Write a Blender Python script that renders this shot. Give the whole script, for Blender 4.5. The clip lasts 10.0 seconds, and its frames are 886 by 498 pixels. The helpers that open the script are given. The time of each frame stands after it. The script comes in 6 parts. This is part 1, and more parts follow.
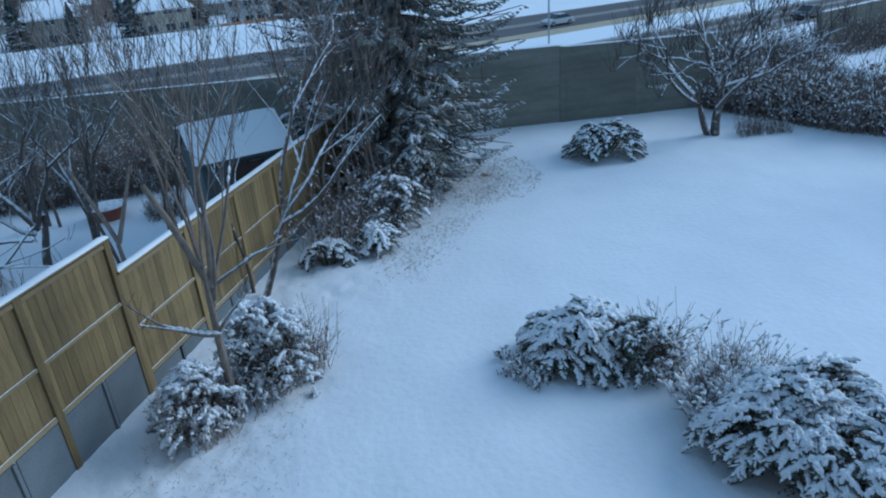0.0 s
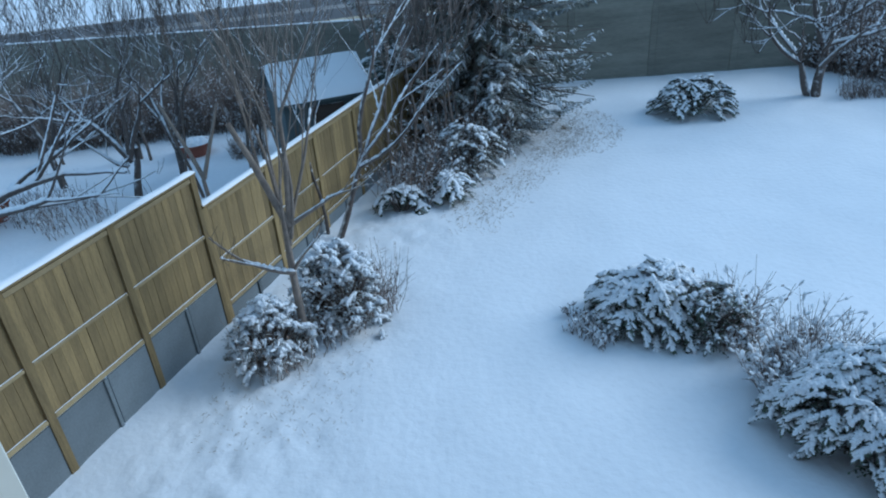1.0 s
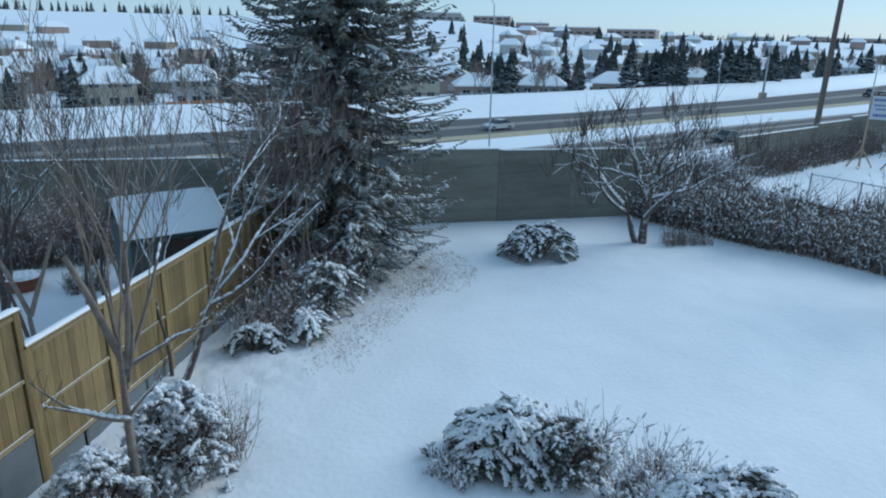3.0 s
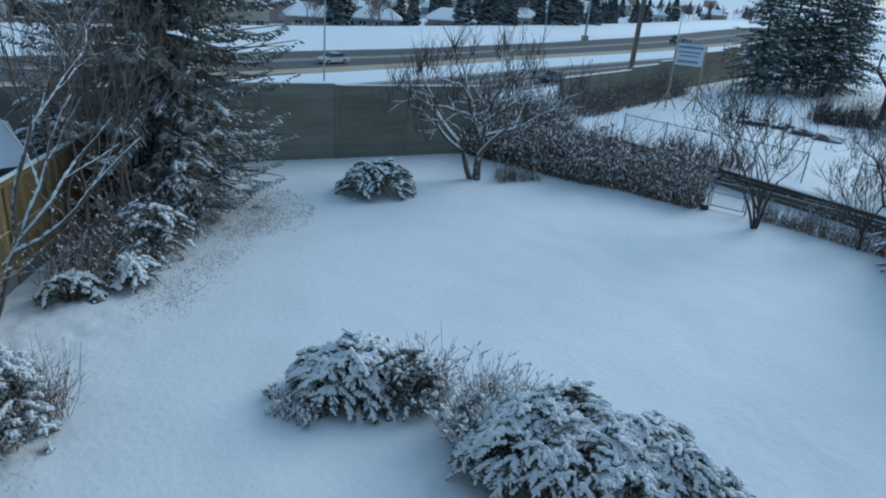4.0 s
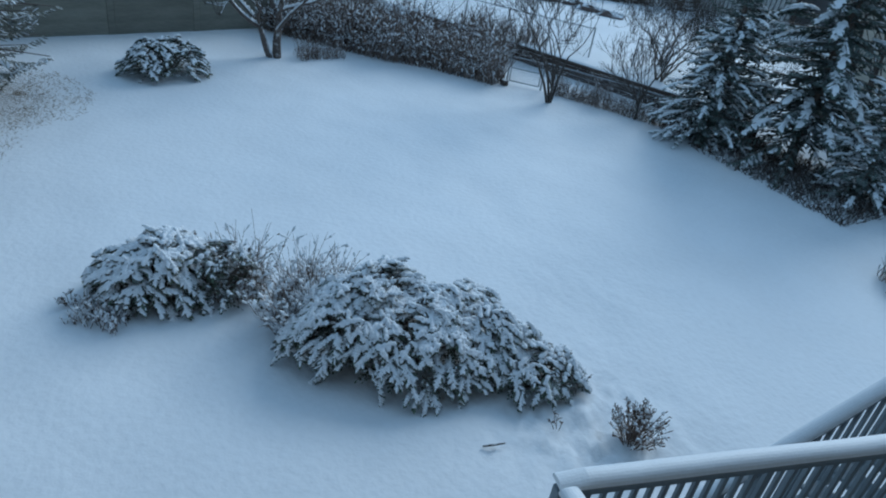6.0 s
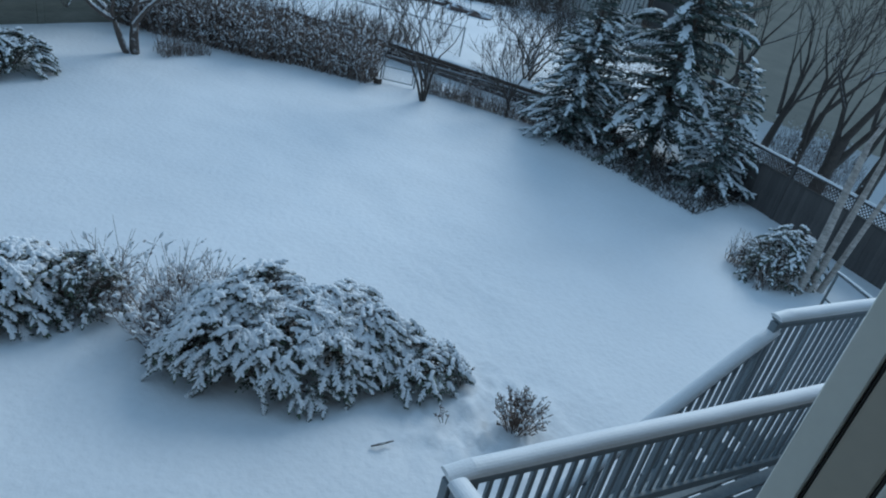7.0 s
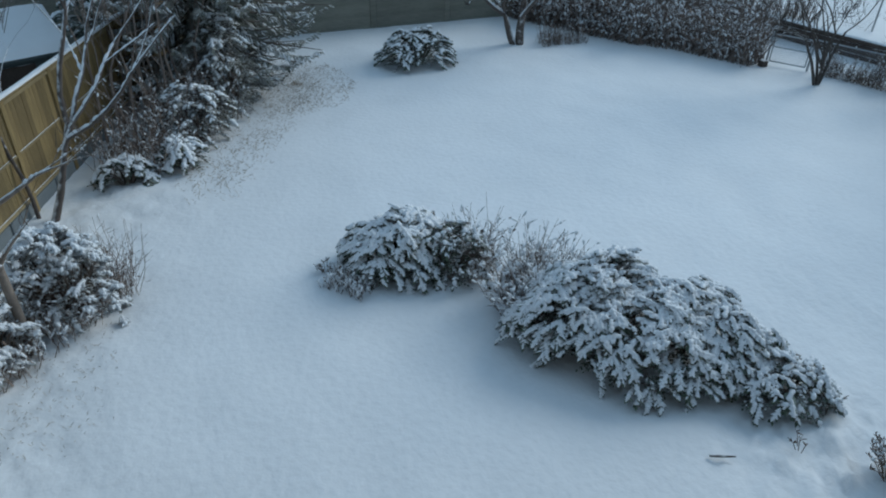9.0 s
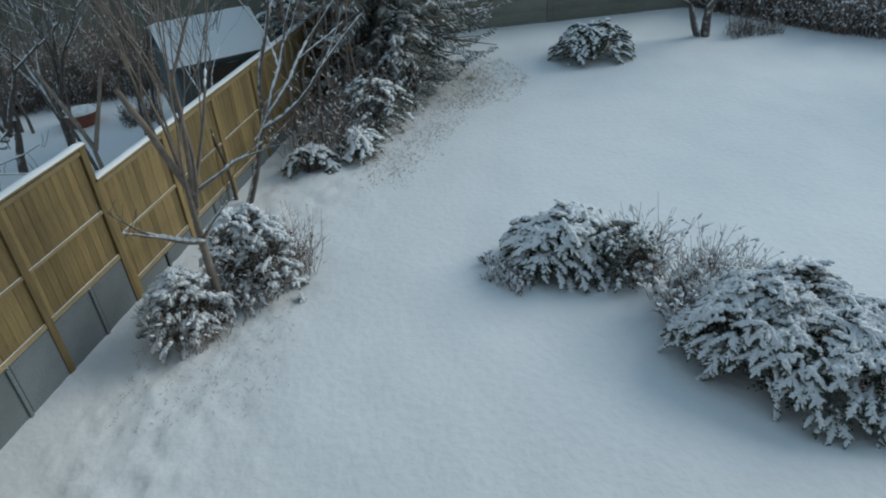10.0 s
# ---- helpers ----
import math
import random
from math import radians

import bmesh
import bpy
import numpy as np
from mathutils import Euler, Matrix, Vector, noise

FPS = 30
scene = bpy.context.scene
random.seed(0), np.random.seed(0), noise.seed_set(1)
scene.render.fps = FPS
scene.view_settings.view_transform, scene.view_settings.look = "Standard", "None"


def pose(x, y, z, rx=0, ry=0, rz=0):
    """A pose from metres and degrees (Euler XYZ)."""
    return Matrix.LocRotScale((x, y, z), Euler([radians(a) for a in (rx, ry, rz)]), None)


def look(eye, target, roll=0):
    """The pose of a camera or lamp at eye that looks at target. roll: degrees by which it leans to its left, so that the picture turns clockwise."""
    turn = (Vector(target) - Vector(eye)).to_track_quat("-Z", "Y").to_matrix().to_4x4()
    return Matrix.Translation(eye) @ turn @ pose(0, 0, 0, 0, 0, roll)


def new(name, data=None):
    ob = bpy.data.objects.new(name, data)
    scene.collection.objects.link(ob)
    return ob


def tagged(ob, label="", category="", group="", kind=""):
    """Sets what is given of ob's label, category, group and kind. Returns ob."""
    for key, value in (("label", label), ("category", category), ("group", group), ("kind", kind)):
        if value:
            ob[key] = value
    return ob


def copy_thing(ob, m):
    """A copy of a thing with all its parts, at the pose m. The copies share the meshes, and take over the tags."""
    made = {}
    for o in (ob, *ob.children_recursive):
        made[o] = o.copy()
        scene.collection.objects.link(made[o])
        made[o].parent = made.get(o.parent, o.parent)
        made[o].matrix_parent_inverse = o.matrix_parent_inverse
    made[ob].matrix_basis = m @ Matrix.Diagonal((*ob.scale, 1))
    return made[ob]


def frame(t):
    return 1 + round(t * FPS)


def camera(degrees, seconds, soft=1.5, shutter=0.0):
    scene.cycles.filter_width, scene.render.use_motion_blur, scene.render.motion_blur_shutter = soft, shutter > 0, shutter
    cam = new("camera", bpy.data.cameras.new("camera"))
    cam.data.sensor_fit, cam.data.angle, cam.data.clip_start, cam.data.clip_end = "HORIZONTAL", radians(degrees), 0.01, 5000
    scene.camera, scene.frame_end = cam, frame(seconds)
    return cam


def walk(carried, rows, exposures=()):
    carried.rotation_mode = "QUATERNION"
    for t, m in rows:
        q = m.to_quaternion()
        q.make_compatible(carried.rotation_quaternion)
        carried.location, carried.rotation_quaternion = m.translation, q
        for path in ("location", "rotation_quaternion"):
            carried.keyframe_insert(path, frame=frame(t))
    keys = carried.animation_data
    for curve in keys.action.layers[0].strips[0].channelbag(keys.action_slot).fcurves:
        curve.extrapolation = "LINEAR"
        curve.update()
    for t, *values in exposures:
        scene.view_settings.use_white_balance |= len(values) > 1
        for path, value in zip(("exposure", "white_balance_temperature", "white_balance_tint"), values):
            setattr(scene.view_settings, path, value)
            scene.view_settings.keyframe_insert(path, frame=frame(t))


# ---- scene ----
cam = camera(66.4, 10.0, soft=2.0)
EYE = (0.0, 0.0, 6.5)
PATH = [
    (0.0, 64.812, 4.025, -7.491),
    (0.5, 61.121, 3.316, -2.97),
    (1.0, 61.105, 3.746, -0.535),
    (1.5, 63.274, 3.619, -0.041),
    (2.0, 67.732, 2.98, -0.554),
    (2.2, 68.937, 2.395, -1.33),
    (3.3, 73.004, -1.905, -15.701),
    (3.5, 71.574, -2.502, -18.083),
    (4.0, 67.841, -4.426, -24.622),
    (4.5, 64.572, -5.686, -29.225),
    (5.0, 62.304, -6.034, -31.933),
    (5.5, 60.74, -6.725, -35.544),
    (6.0, 59.603, -8.183, -40.366),
    (7.3, 61.597, -11.381, -51.44),
    (7.5, 62.019, -10.843, -51.016),
    (8.0, 62.825, -6.395, -41.093),
    (8.5, 60.925, -4.279, -32.336),
    (9.0, 56.949, -1.091, -22.1),
    (9.5, 55.155, 1.387, -15.017),
    (10.0, 56.809, 3.591, -8.774),
]
walk(cam, [(t, pose(*EYE, rx, ry, rz)) for t, rx, ry, rz in PATH],
     [(0.0, 0.38, 4850, 2), (0.5, 0.6, 4900, 1), (1.5, 0.67, 5150, 1), (2.2, 0.7, 5400, 1), (3.4, 0.46, 5400, 1), (4.0, 0.29, 5300, 0), (4.5, 0.29, 5200, 0),
      (6.0, 0.31, 5230, 0), (7.5, 0.30, 5450, 1), (8.6, 0.33, 5650, 1), (9.4, 0.31, 6000, 1), (10.0, 0.32, 6350, 1)])

# ---- light ----
SUN_AZ, SUN_EL = 74.0, 30.0
world = bpy.data.worlds.new("winter_sky")
scene.world = world
world.use_nodes = True
wn = world.node_tree.nodes
sky = wn.new("ShaderNodeTexSky")
sky.sky_type = "NISHITA"
sky.sun_disc = False
sky.sun_elevation = radians(SUN_EL)
sky.sun_rotation = radians(SUN_AZ)
sky.air_density, sky.dust_density, sky.ozone_density = 1.0, 0.3, 1.2
wn["Background"].inputs["Strength"].default_value = 0.12
cloud = wn.new("ShaderNodeMix")
cloud.data_type = "RGBA"
cloud.inputs[0].default_value = 0.8
cloud.inputs[7].default_value = (2.0, 2.72, 3.45, 1)
world.node_tree.links.new(sky.outputs[0], cloud.inputs[6])
world.node_tree.links.new(cloud.outputs[2], wn["Background"].inputs["Color"])
sun = new("sun", bpy.data.lights.new("sun", "SUN"))
sun.data.energy, sun.data.angle, sun.data.color = 1.1, radians(30), (1.0, 0.95, 0.88)
sd = Vector((math.sin(radians(SUN_AZ)) * math.cos(radians(SUN_EL)), math.cos(radians(SUN_AZ)) * math.cos(radians(SUN_EL)), math.sin(radians(SUN_EL))))
sun.matrix_world = look(sd * 50, (0, 0, 0))


# ---- materials ----
def mat(name, color, rough=0.8, metal=0.0, var=0.15, scale=6.0, bump=0.15, fine=60.0, grain=None, snow=None, island=0.0, objvar=0.0, dist=0.02):
    """Two scales of colour noise and bump; grain stretches the noise along one axis; snow lays white on faces that look up."""
    m = bpy.data.materials.new(name)
    m.use_nodes = True
    nt = m.node_tree
    n, l = nt.nodes, nt.links
    b = n["Principled BSDF"]
    b.inputs["Roughness"].default_value = rough
    b.inputs["Metallic"].default_value = metal
    tc = n.new("ShaderNodeTexCoord")
    vec = tc.outputs["Object"]
    if grain:
        mp = n.new("ShaderNodeMapping")
        mp.inputs["Scale"].default_value = grain
        l.new(vec, mp.inputs["Vector"])
        vec = mp.outputs[0]
    big, small = n.new("ShaderNodeTexNoise"), n.new("ShaderNodeTexNoise")
    big.inputs["Scale"].default_value, small.inputs["Scale"].default_value = scale, fine
    big.inputs["Detail"].default_value = 4
    l.new(vec, big.inputs["Vector"])
    l.new(vec, small.inputs["Vector"])
    mix = n.new("ShaderNodeMath")
    mix.operation = "MULTIPLY_ADD"
    mix.inputs[1].default_value = 0.6
    l.new(big.outputs["Fac"], mix.inputs[0])
    sm = n.new("ShaderNodeMath")
    sm.operation = "MULTIPLY"
    sm.inputs[1].default_value = 0.4
    l.new(small.outputs["Fac"], sm.inputs[0])
    l.new(sm.outputs[0], mix.inputs[2])
    ramp = n.new("ShaderNodeMapRange")
    ramp.inputs[1].default_value, ramp.inputs[2].default_value = 0.3, 0.7
    ramp.inputs[3].default_value, ramp.inputs[4].default_value = 1 - var, 1 + var
    l.new(mix.outputs[0], ramp.inputs[0])
    fac = ramp.outputs[0]
    for amount, kind, out in ((island, "ShaderNodeNewGeometry", "Random Per Island"), (objvar, "ShaderNodeObjectInfo", "Random")):
        if amount:
            src, mr, mu = n.new(kind), n.new("ShaderNodeMapRange"), n.new("ShaderNodeMath")
            mr.inputs[3].default_value, mr.inputs[4].default_value = 1 - amount, 1 + amount
            mu.operation = "MULTIPLY"
            l.new(src.outputs[out], mr.inputs[0])
            l.new(mr.outputs[0], mu.inputs[0])
            l.new(fac, mu.inputs[1])
            fac = mu.outputs[0]
    sc = n.new("ShaderNodeVectorMath")
    sc.operation = "SCALE"
    sc.inputs[0].default_value = color
    l.new(fac, sc.inputs["Scale"])
    col = sc.outputs[0]
    if snow:
        low, high = snow
        ge, sx, mr = n.new("ShaderNodeNewGeometry"), n.new("ShaderNodeSeparateXYZ"), n.new("ShaderNodeMapRange")
        l.new(ge.outputs["Normal"], sx.inputs[0])
        add = n.new("ShaderNodeMath")
        add.operation = "MULTIPLY_ADD"
        add.inputs[1].default_value = 0.7
        l.new(big.outputs["Fac"], add.inputs[0])
        l.new(sx.outputs["Z"], add.inputs[2])
        mr.inputs[1].default_value, mr.inputs[2].default_value = low + 0.35, high + 0.35
        l.new(add.outputs[0], mr.inputs[0])
        mc = n.new("ShaderNodeMix")
        mc.data_type = "RGBA"
        l.new(mr.outputs[0], mc.inputs[0])
        l.new(col, mc.inputs[6])
        mc.inputs[7].default_value = (0.84, 0.85, 0.87, 1)
        col = mc.outputs[2]
    l.new(col, b.inputs["Base Color"])
    if bump:
        bp = n.new("ShaderNodeBump")
        bp.inputs["Strength"].default_value = bump
        bp.inputs["Distance"].default_value = dist
        l.new(mix.outputs[0], bp.inputs["Height"])
        l.new(bp.outputs[0], b.inputs["Normal"])
    return m


SNOW = mat("snow", (0.85, 0.86, 0.88), 0.55, var=0.03, scale=3, fine=45, bump=0.35)
GROUND_SNOW = mat("ground_snow", (0.85, 0.86, 0.88), 0.6, var=0.04, scale=0.6, fine=8, bump=0.65, dist=0.05)
NEEDLE = mat("spruce_needles", (0.18, 0.182, 0.15), 0.75, var=0.35, scale=2, fine=30, bump=0, island=0.5, snow=(0.66, 1.5))
DARKNEEDLE = mat("dark_spruce_needles", (0.095, 0.125, 0.105), 0.75, var=0.35, scale=2, fine=30, bump=0, island=0.45, snow=(0.8, 1.6))
FROSTLEAF = mat("frosted_evergreen_leaf", (0.09, 0.105, 0.085), 0.75, var=0.35, scale=3, fine=30, bump=0, island=0.5, snow=(0.45, 1.2))
JUNIPER = mat("juniper_needles", (0.075, 0.098, 0.064), 0.7, var=0.35, scale=3, fine=30, bump=0, island=0.45, snow=(0.85, 1.6))
BARK = mat("bark_snowy", (0.135, 0.108, 0.09), 0.9, var=0.35, scale=8, fine=60, bump=0.5, snow=(0.6, 0.8))
APPLEBARK = mat("apple_bark_snowy", (0.11, 0.088, 0.076), 0.9, var=0.3, scale=8, fine=60, bump=0.4, snow=(0.2, 0.46))
DARKBARK = mat("dark_bark", (0.085, 0.07, 0.06), 0.9, var=0.3, scale=8, fine=60, bump=0.4, snow=(0.6, 0.9))
TWIG = mat("twig_bark", (0.21, 0.165, 0.14), 0.9, var=0.35, scale=4, fine=50, bump=0, snow=(0.6, 0.9), island=0.3)
SPRUCEBARK = mat("spruce_twig_bark", (0.165, 0.135, 0.115), 0.9, var=0.35, scale=8, fine=60, bump=0)
PALEBARK = mat("pale_bark_snowy", (0.25, 0.205, 0.17), 0.9, var=0.35, scale=8, fine=60, bump=0.4, snow=(0.5, 0.8))
BIRCH = mat("birch_bark", (0.42, 0.38, 0.34), 0.8, var=0.55, scale=5, fine=22, bump=0.3, grain=(1, 1, 3), snow=(0.6, 0.9))
DRYLEAF = mat("dry_stalk", (0.16, 0.115, 0.09), 0.9, var=0.4, scale=5, bump=0, island=0.4)
DRYGRASS = mat("dry_grass", (0.26, 0.2, 0.13), 0.9, var=0.3, scale=5, bump=0, island=0.4)
PLANK = mat("treated_pine", (0.235, 0.166, 0.07), 0.75, var=0.4, scale=2.6, fine=24, bump=0.3, grain=(9, 9, 0.8), objvar=0.26)
RAILWOOD = mat("treated_pine_rail", (0.3, 0.23, 0.12), 0.75, var=0.2, scale=3, fine=30, bump=0.3, objvar=0.15)
GREYBOARD = mat("grey_gravel_board", (0.17, 0.19, 0.2), 0.85, var=0.2, scale=2, fine=30, bump=0.3, objvar=0.15)
CONCRETE = mat("wall_concrete", (0.225, 0.215, 0.175), 0.9, var=0.32, scale=0.9, fine=14, bump=0.5, objvar=0.1, grain=(0.4, 0.4, 4))
ASPHALT = mat("asphalt", (0.09, 0.085, 0.085), 0.85, var=0.25, scale=0.15, fine=3, bump=0.1, grain=(0.12, 1, 1))
SLUSH = mat("slush", (0.25, 0.23, 0.21), 0.8, var=0.2, scale=0.2, fine=3, bump=0.1)
CURB = mat("kerb_concrete", (0.42, 0.36, 0.25), 0.9, var=0.15, scale=0.5, fine=10)
STEEL = mat("galvanised_steel", (0.38, 0.4, 0.42), 0.45, 0.8, var=0.1, scale=2, fine=40, bump=0.05)
POLEWOOD = mat("pole_wood", (0.15, 0.12, 0.1), 0.9, var=0.25, scale=4, fine=30, bump=0.4, grain=(6, 6, 0.6))
TIMBER = mat("dark_timber", (0.075, 0.055, 0.045), 0.85, var=0.3, scale=3, fine=25, bump=0.4, objvar=0.2, snow=(0.7, 0.95))
DECKGREY = mat("grey_painted_wood", (0.24, 0.275, 0.3), 0.7, var=0.15, scale=4, fine=40, bump=0.2, objvar=0.15, grain=(5, 5, 0.8))
VINYL = mat("window_vinyl", (0.74, 0.72, 0.64), 0.45, var=0.05, scale=3, fine=60, bump=0.05)
DARKTRIM = mat("window_gasket", (0.02, 0.02, 0.02), 0.6, var=0.1)
SASH = mat("sash_vinyl", (0.45, 0.4, 0.32), 0.5, var=0.06, scale=3, fine=60, bump=0.05)
# Kept dark so the unseen house wall throws less light on the yard.
STUCCO = mat("stucco", (0.2, 0.175, 0.15), 0.9, var=0.1, scale=2, fine=60, bump=0.3)
SHEDWALL = mat("shed_siding", (0.10, 0.125, 0.13), 0.8, var=0.15, scale=2, fine=30, objvar=0.1)
SIGNWHITE = mat("sign_board", (0.6, 0.62, 0.65), 0.5, var=0.04, scale=2, bump=0.03)
SIGNBLUE = mat("sign_lettering", (0.1, 0.15, 0.36), 0.5, var=0.1, scale=2, bump=0)
SIGNWOOD = mat("sign_lumber", (0.42, 0.31, 0.2), 0.8, var=0.2, scale=3, snow=(0.8, 1.0))
BRICK = mat("red_clay", (0.25, 0.09, 0.06), 0.85, var=0.25, scale=4, snow=(0.6, 0.9), objvar=0.2)
PANE = mat("dark_glass", (0.03, 0.04, 0.05), 0.08, var=0.1, scale=1, bump=0)
TYRE = mat("rubber", (0.02, 0.02, 0.02), 0.8, var=0.1)
CARSILVER = mat("silver_car_paint", (0.55, 0.55, 0.54), 0.3, 0.3, var=0.04, bump=0)
CARDARK = mat("dark_car_paint", (0.05, 0.055, 0.06), 0.35, 0.2, var=0.1, bump=0)
LAMPGLASS = mat("lamp_lens", (0.75, 0.75, 0.7), 0.2, var=0.05, bump=0)
FARBARK = mat("far_twigs", (0.2, 0.15, 0.125), 0.9, var=0.3, scale=1, fine=8, bump=0, island=0.3)
FARNEEDLE = mat("far_needles", (0.06, 0.075, 0.07), 0.8, var=0.3, scale=0.6, fine=5, bump=0, island=0.4, snow=(0.8, 1.1))
WALLS = [mat("siding_" + k, c, 0.85, var=0.1, scale=0.6, fine=8, bump=0.1) for k, c in
         (("cream", (0.4, 0.36, 0.28)), ("beige", (0.34, 0.3, 0.25)), ("tan", (0.29, 0.22, 0.17)), ("grey", (0.28, 0.28, 0.29)), ("white", (0.46, 0.45, 0.43)), ("pink", (0.36, 0.27, 0.23)))]
GREYFENCE = mat("weathered_fence", (0.11, 0.1, 0.095), 0.85, var=0.25, scale=3, fine=25, bump=0.3, objvar=0.2, grain=(6, 6, 0.8))
# Brown siding painted pale beige: window glare haze is put into its colour.
HAZESIDE = mat("haze_paled_siding", (0.5, 0.45, 0.37), 0.85, var=0.15, scale=0.8, fine=10, grain=(1, 1, 6))
BROWNFENCE = mat("brown_fence", (0.3, 0.16, 0.08), 0.85, var=0.2, scale=1, fine=8, objvar=0.1)
BLOCKS = mat("office_wall", (0.36, 0.33, 0.31), 0.85, var=0.15, scale=0.1, fine=2, bump=0)


# ---- mesh helpers ----
class Geo:
    """Collects vertices and faces, with a material number for each face."""

    def __init__(self):
        self.v, self.f, self.m = [], [], []

    def poly(self, pts, mi=0):
        k = len(self.v)
        self.v.extend(tuple(p) for p in pts)
        self.f.append(tuple(range(k, k + len(pts))))
        self.m.append(mi)

    def tube(self, pts, radii, n=5, mi=0, cap=False):
        """A tapered tube along points."""
        k = len(self.v)
        pts = [Vector(p) for p in pts]
        ref = Vector((0.31, 0.77, 0.2)).normalized()
        for i, p in enumerate(pts):
            d = (pts[min(i + 1, len(pts) - 1)] - pts[max(i - 1, 0)]).normalized()
            a = d.cross(ref)
            if a.length < 0.1:
                a = d.cross(Vector((1, 0, 0)))
            a.normalize()
            b = d.cross(a)
            for j in range(n):
                t = 2 * math.pi * j / n
                q = p + (a * math.cos(t) + b * math.sin(t)) * radii[i]
                self.v.append((q.x, q.y, q.z))
        for i in range(len(pts) - 1):
            for j in range(n):
                self.f.append((k + i * n + j, k + i * n + (j + 1) % n, k + (i + 1) * n + (j + 1) % n, k + (i + 1) * n + j))
                self.m.append(mi)
        if cap:
            self.f.append(tuple(range(k + n - 1, k - 1, -1)))
            self.f.append(tuple(k + (len(pts) - 1) * n + j for j in range(n)))
            self.m.extend((mi, mi))

    def box(self, a, b, ch=0.0, mi=0, M=None):
        """A box from corner a to corner b, with chamfered edges of ch."""
        c = (Vector(a) + Vector(b)) / 2
        h = [abs(b[i] - a[i]) / 2 for i in range(3)]
        k = len(self.v)
        M = M or Matrix()
        if ch <= 0:
            for sx in (-1, 1):
                for sy in (-1, 1):
                    for sz in (-1, 1):
                        self.v.append(tuple(M @ (c + Vector((sx * h[0], sy * h[1], sz * h[2])))))
            for q in ((0, 1, 3, 2), (4, 6, 7, 5), (0, 4, 5, 1), (2, 3, 7, 6), (0, 2, 6, 4), (1, 5, 7, 3)):
                self.f.append(tuple(k + i for i in q))
                self.m.append(mi)
            return
        ids = {}
        for sx in (-1, 1):
            for sy in (-1, 1):
                for sz in (-1, 1):
                    s = (sx, sy, sz)
                    for ax in range(3):
                        p = [s[i] * (h[i] - (0 if i == ax else ch)) for i in range(3)]
                        ids[s, ax] = len(self.v)
                        self.v.append(tuple(M @ (c + Vector(p))))
        def add(face):
            vs = [Vector(self.v[i]) for i in face]
            nrm = (vs[1] - vs[0]).cross(vs[2] - vs[1])
            mid = sum(vs, Vector()) / len(vs)
            self.f.append(tuple(face) if nrm.dot(mid - M @ c) > 0 else tuple(reversed(face)))
            self.m.append(mi)
        for ax in range(3):
            o = [i for i in range(3) if i != ax]
            for s in (-1, 1):
                ring = []
                for u, w in ((-1, -1), (1, -1), (1, 1), (-1, 1)):
                    t = [0, 0, 0]
                    t[ax], t[o[0]], t[o[1]] = s, u, w
                    ring.append(ids[tuple(t), ax])
                add(ring)
            for u in (-1, 1):
                for w in (-1, 1):
                    t0, t1 = [0, 0, 0], [0, 0, 0]
                    t0[ax], t0[o[0]], t0[o[1]] = -1, u, w
                    t1[ax], t1[o[0]], t1[o[1]] = 1, u, w
                    add([ids[tuple(t0), o[0]], ids[tuple(t1), o[0]], ids[tuple(t1), o[1]], ids[tuple(t0), o[1]]])
        for sx in (-1, 1):
            for sy in (-1, 1):
                for sz in (-1, 1):
                    add([ids[(sx, sy, sz), i] for i in range(3)])

    def pad(self, p, d, L, w, h, mi=0):
        """A small rounded heap lying along d."""
        p, d = Vector(p), Vector(d)
        if d.length < 1e-6:
            d = Vector((1, 0, 0))
        d.normalize()
        s = d.cross(Vector((0, 0, 1)))
        if s.length < 1e-3:
            s = Vector((1, 0, 0))
        s.normalize()
        u = s.cross(d)
        k = len(self.v)
        for t, q in ((-0.5, 0.15), (-0.2, 0.85), (0.2, 1.0), (0.5, 0.2)):
            for ax, az in ((-1, -0.2), (-0.55, 0.75), (0.55, 0.8), (1, -0.2)):
                r = 0.8 + 0.4 * random.random()
                c = p + d * (t * L) + s * (ax * w * q * 0.5 * r) + u * (az * h * q * r)
                self.v.append((c.x, c.y, c.z))
        for i in range(3):
            for j in range(3):
                self.f.append((k + i * 4 + j, k + i * 4 + j + 1, k + i * 4 + j + 5, k + i * 4 + j + 4))
                self.m.append(mi)


def link(name, geo, mats, parent=None, label="", smooth=False, at=None):
    """One mesh object from a Geo, a child of parent where one is given."""
    me = bpy.data.meshes.new(name)
    me.from_pydata(geo.v, [], geo.f)
    for m in (mats if isinstance(mats, (list, tuple)) else [mats]):
        me.materials.append(m)
    me.polygons.foreach_set("material_index", geo.m)
    if smooth:
        me.polygons.foreach_set("use_smooth", [True] * len(geo.f))
    me.update()
    ob = new(name, me)
    if at is not None:
        ob.matrix_basis = at
    if parent:
        ob.parent = parent
    if label:
        tagged(ob, label)
    return ob


def again(ob, name, at, parent):
    """One more object on the same mesh."""
    o = new(name, ob.data)
    o.matrix_basis = at
    o.parent = parent
    return o


def thing(name, label, category, at=None, group="", kind=""):
    e = tagged(new(name), label, category, group, kind)
    if at is not None:
        e.matrix_basis = at
    return e


def wob(x, y, s=1.0, o=0.0):
    return noise.noise((x * s + o, y * s - o, o * 0.37))


# ---- the land ----
def lerp_list(x, xs, ys):
    return float(np.interp(x, xs, ys))


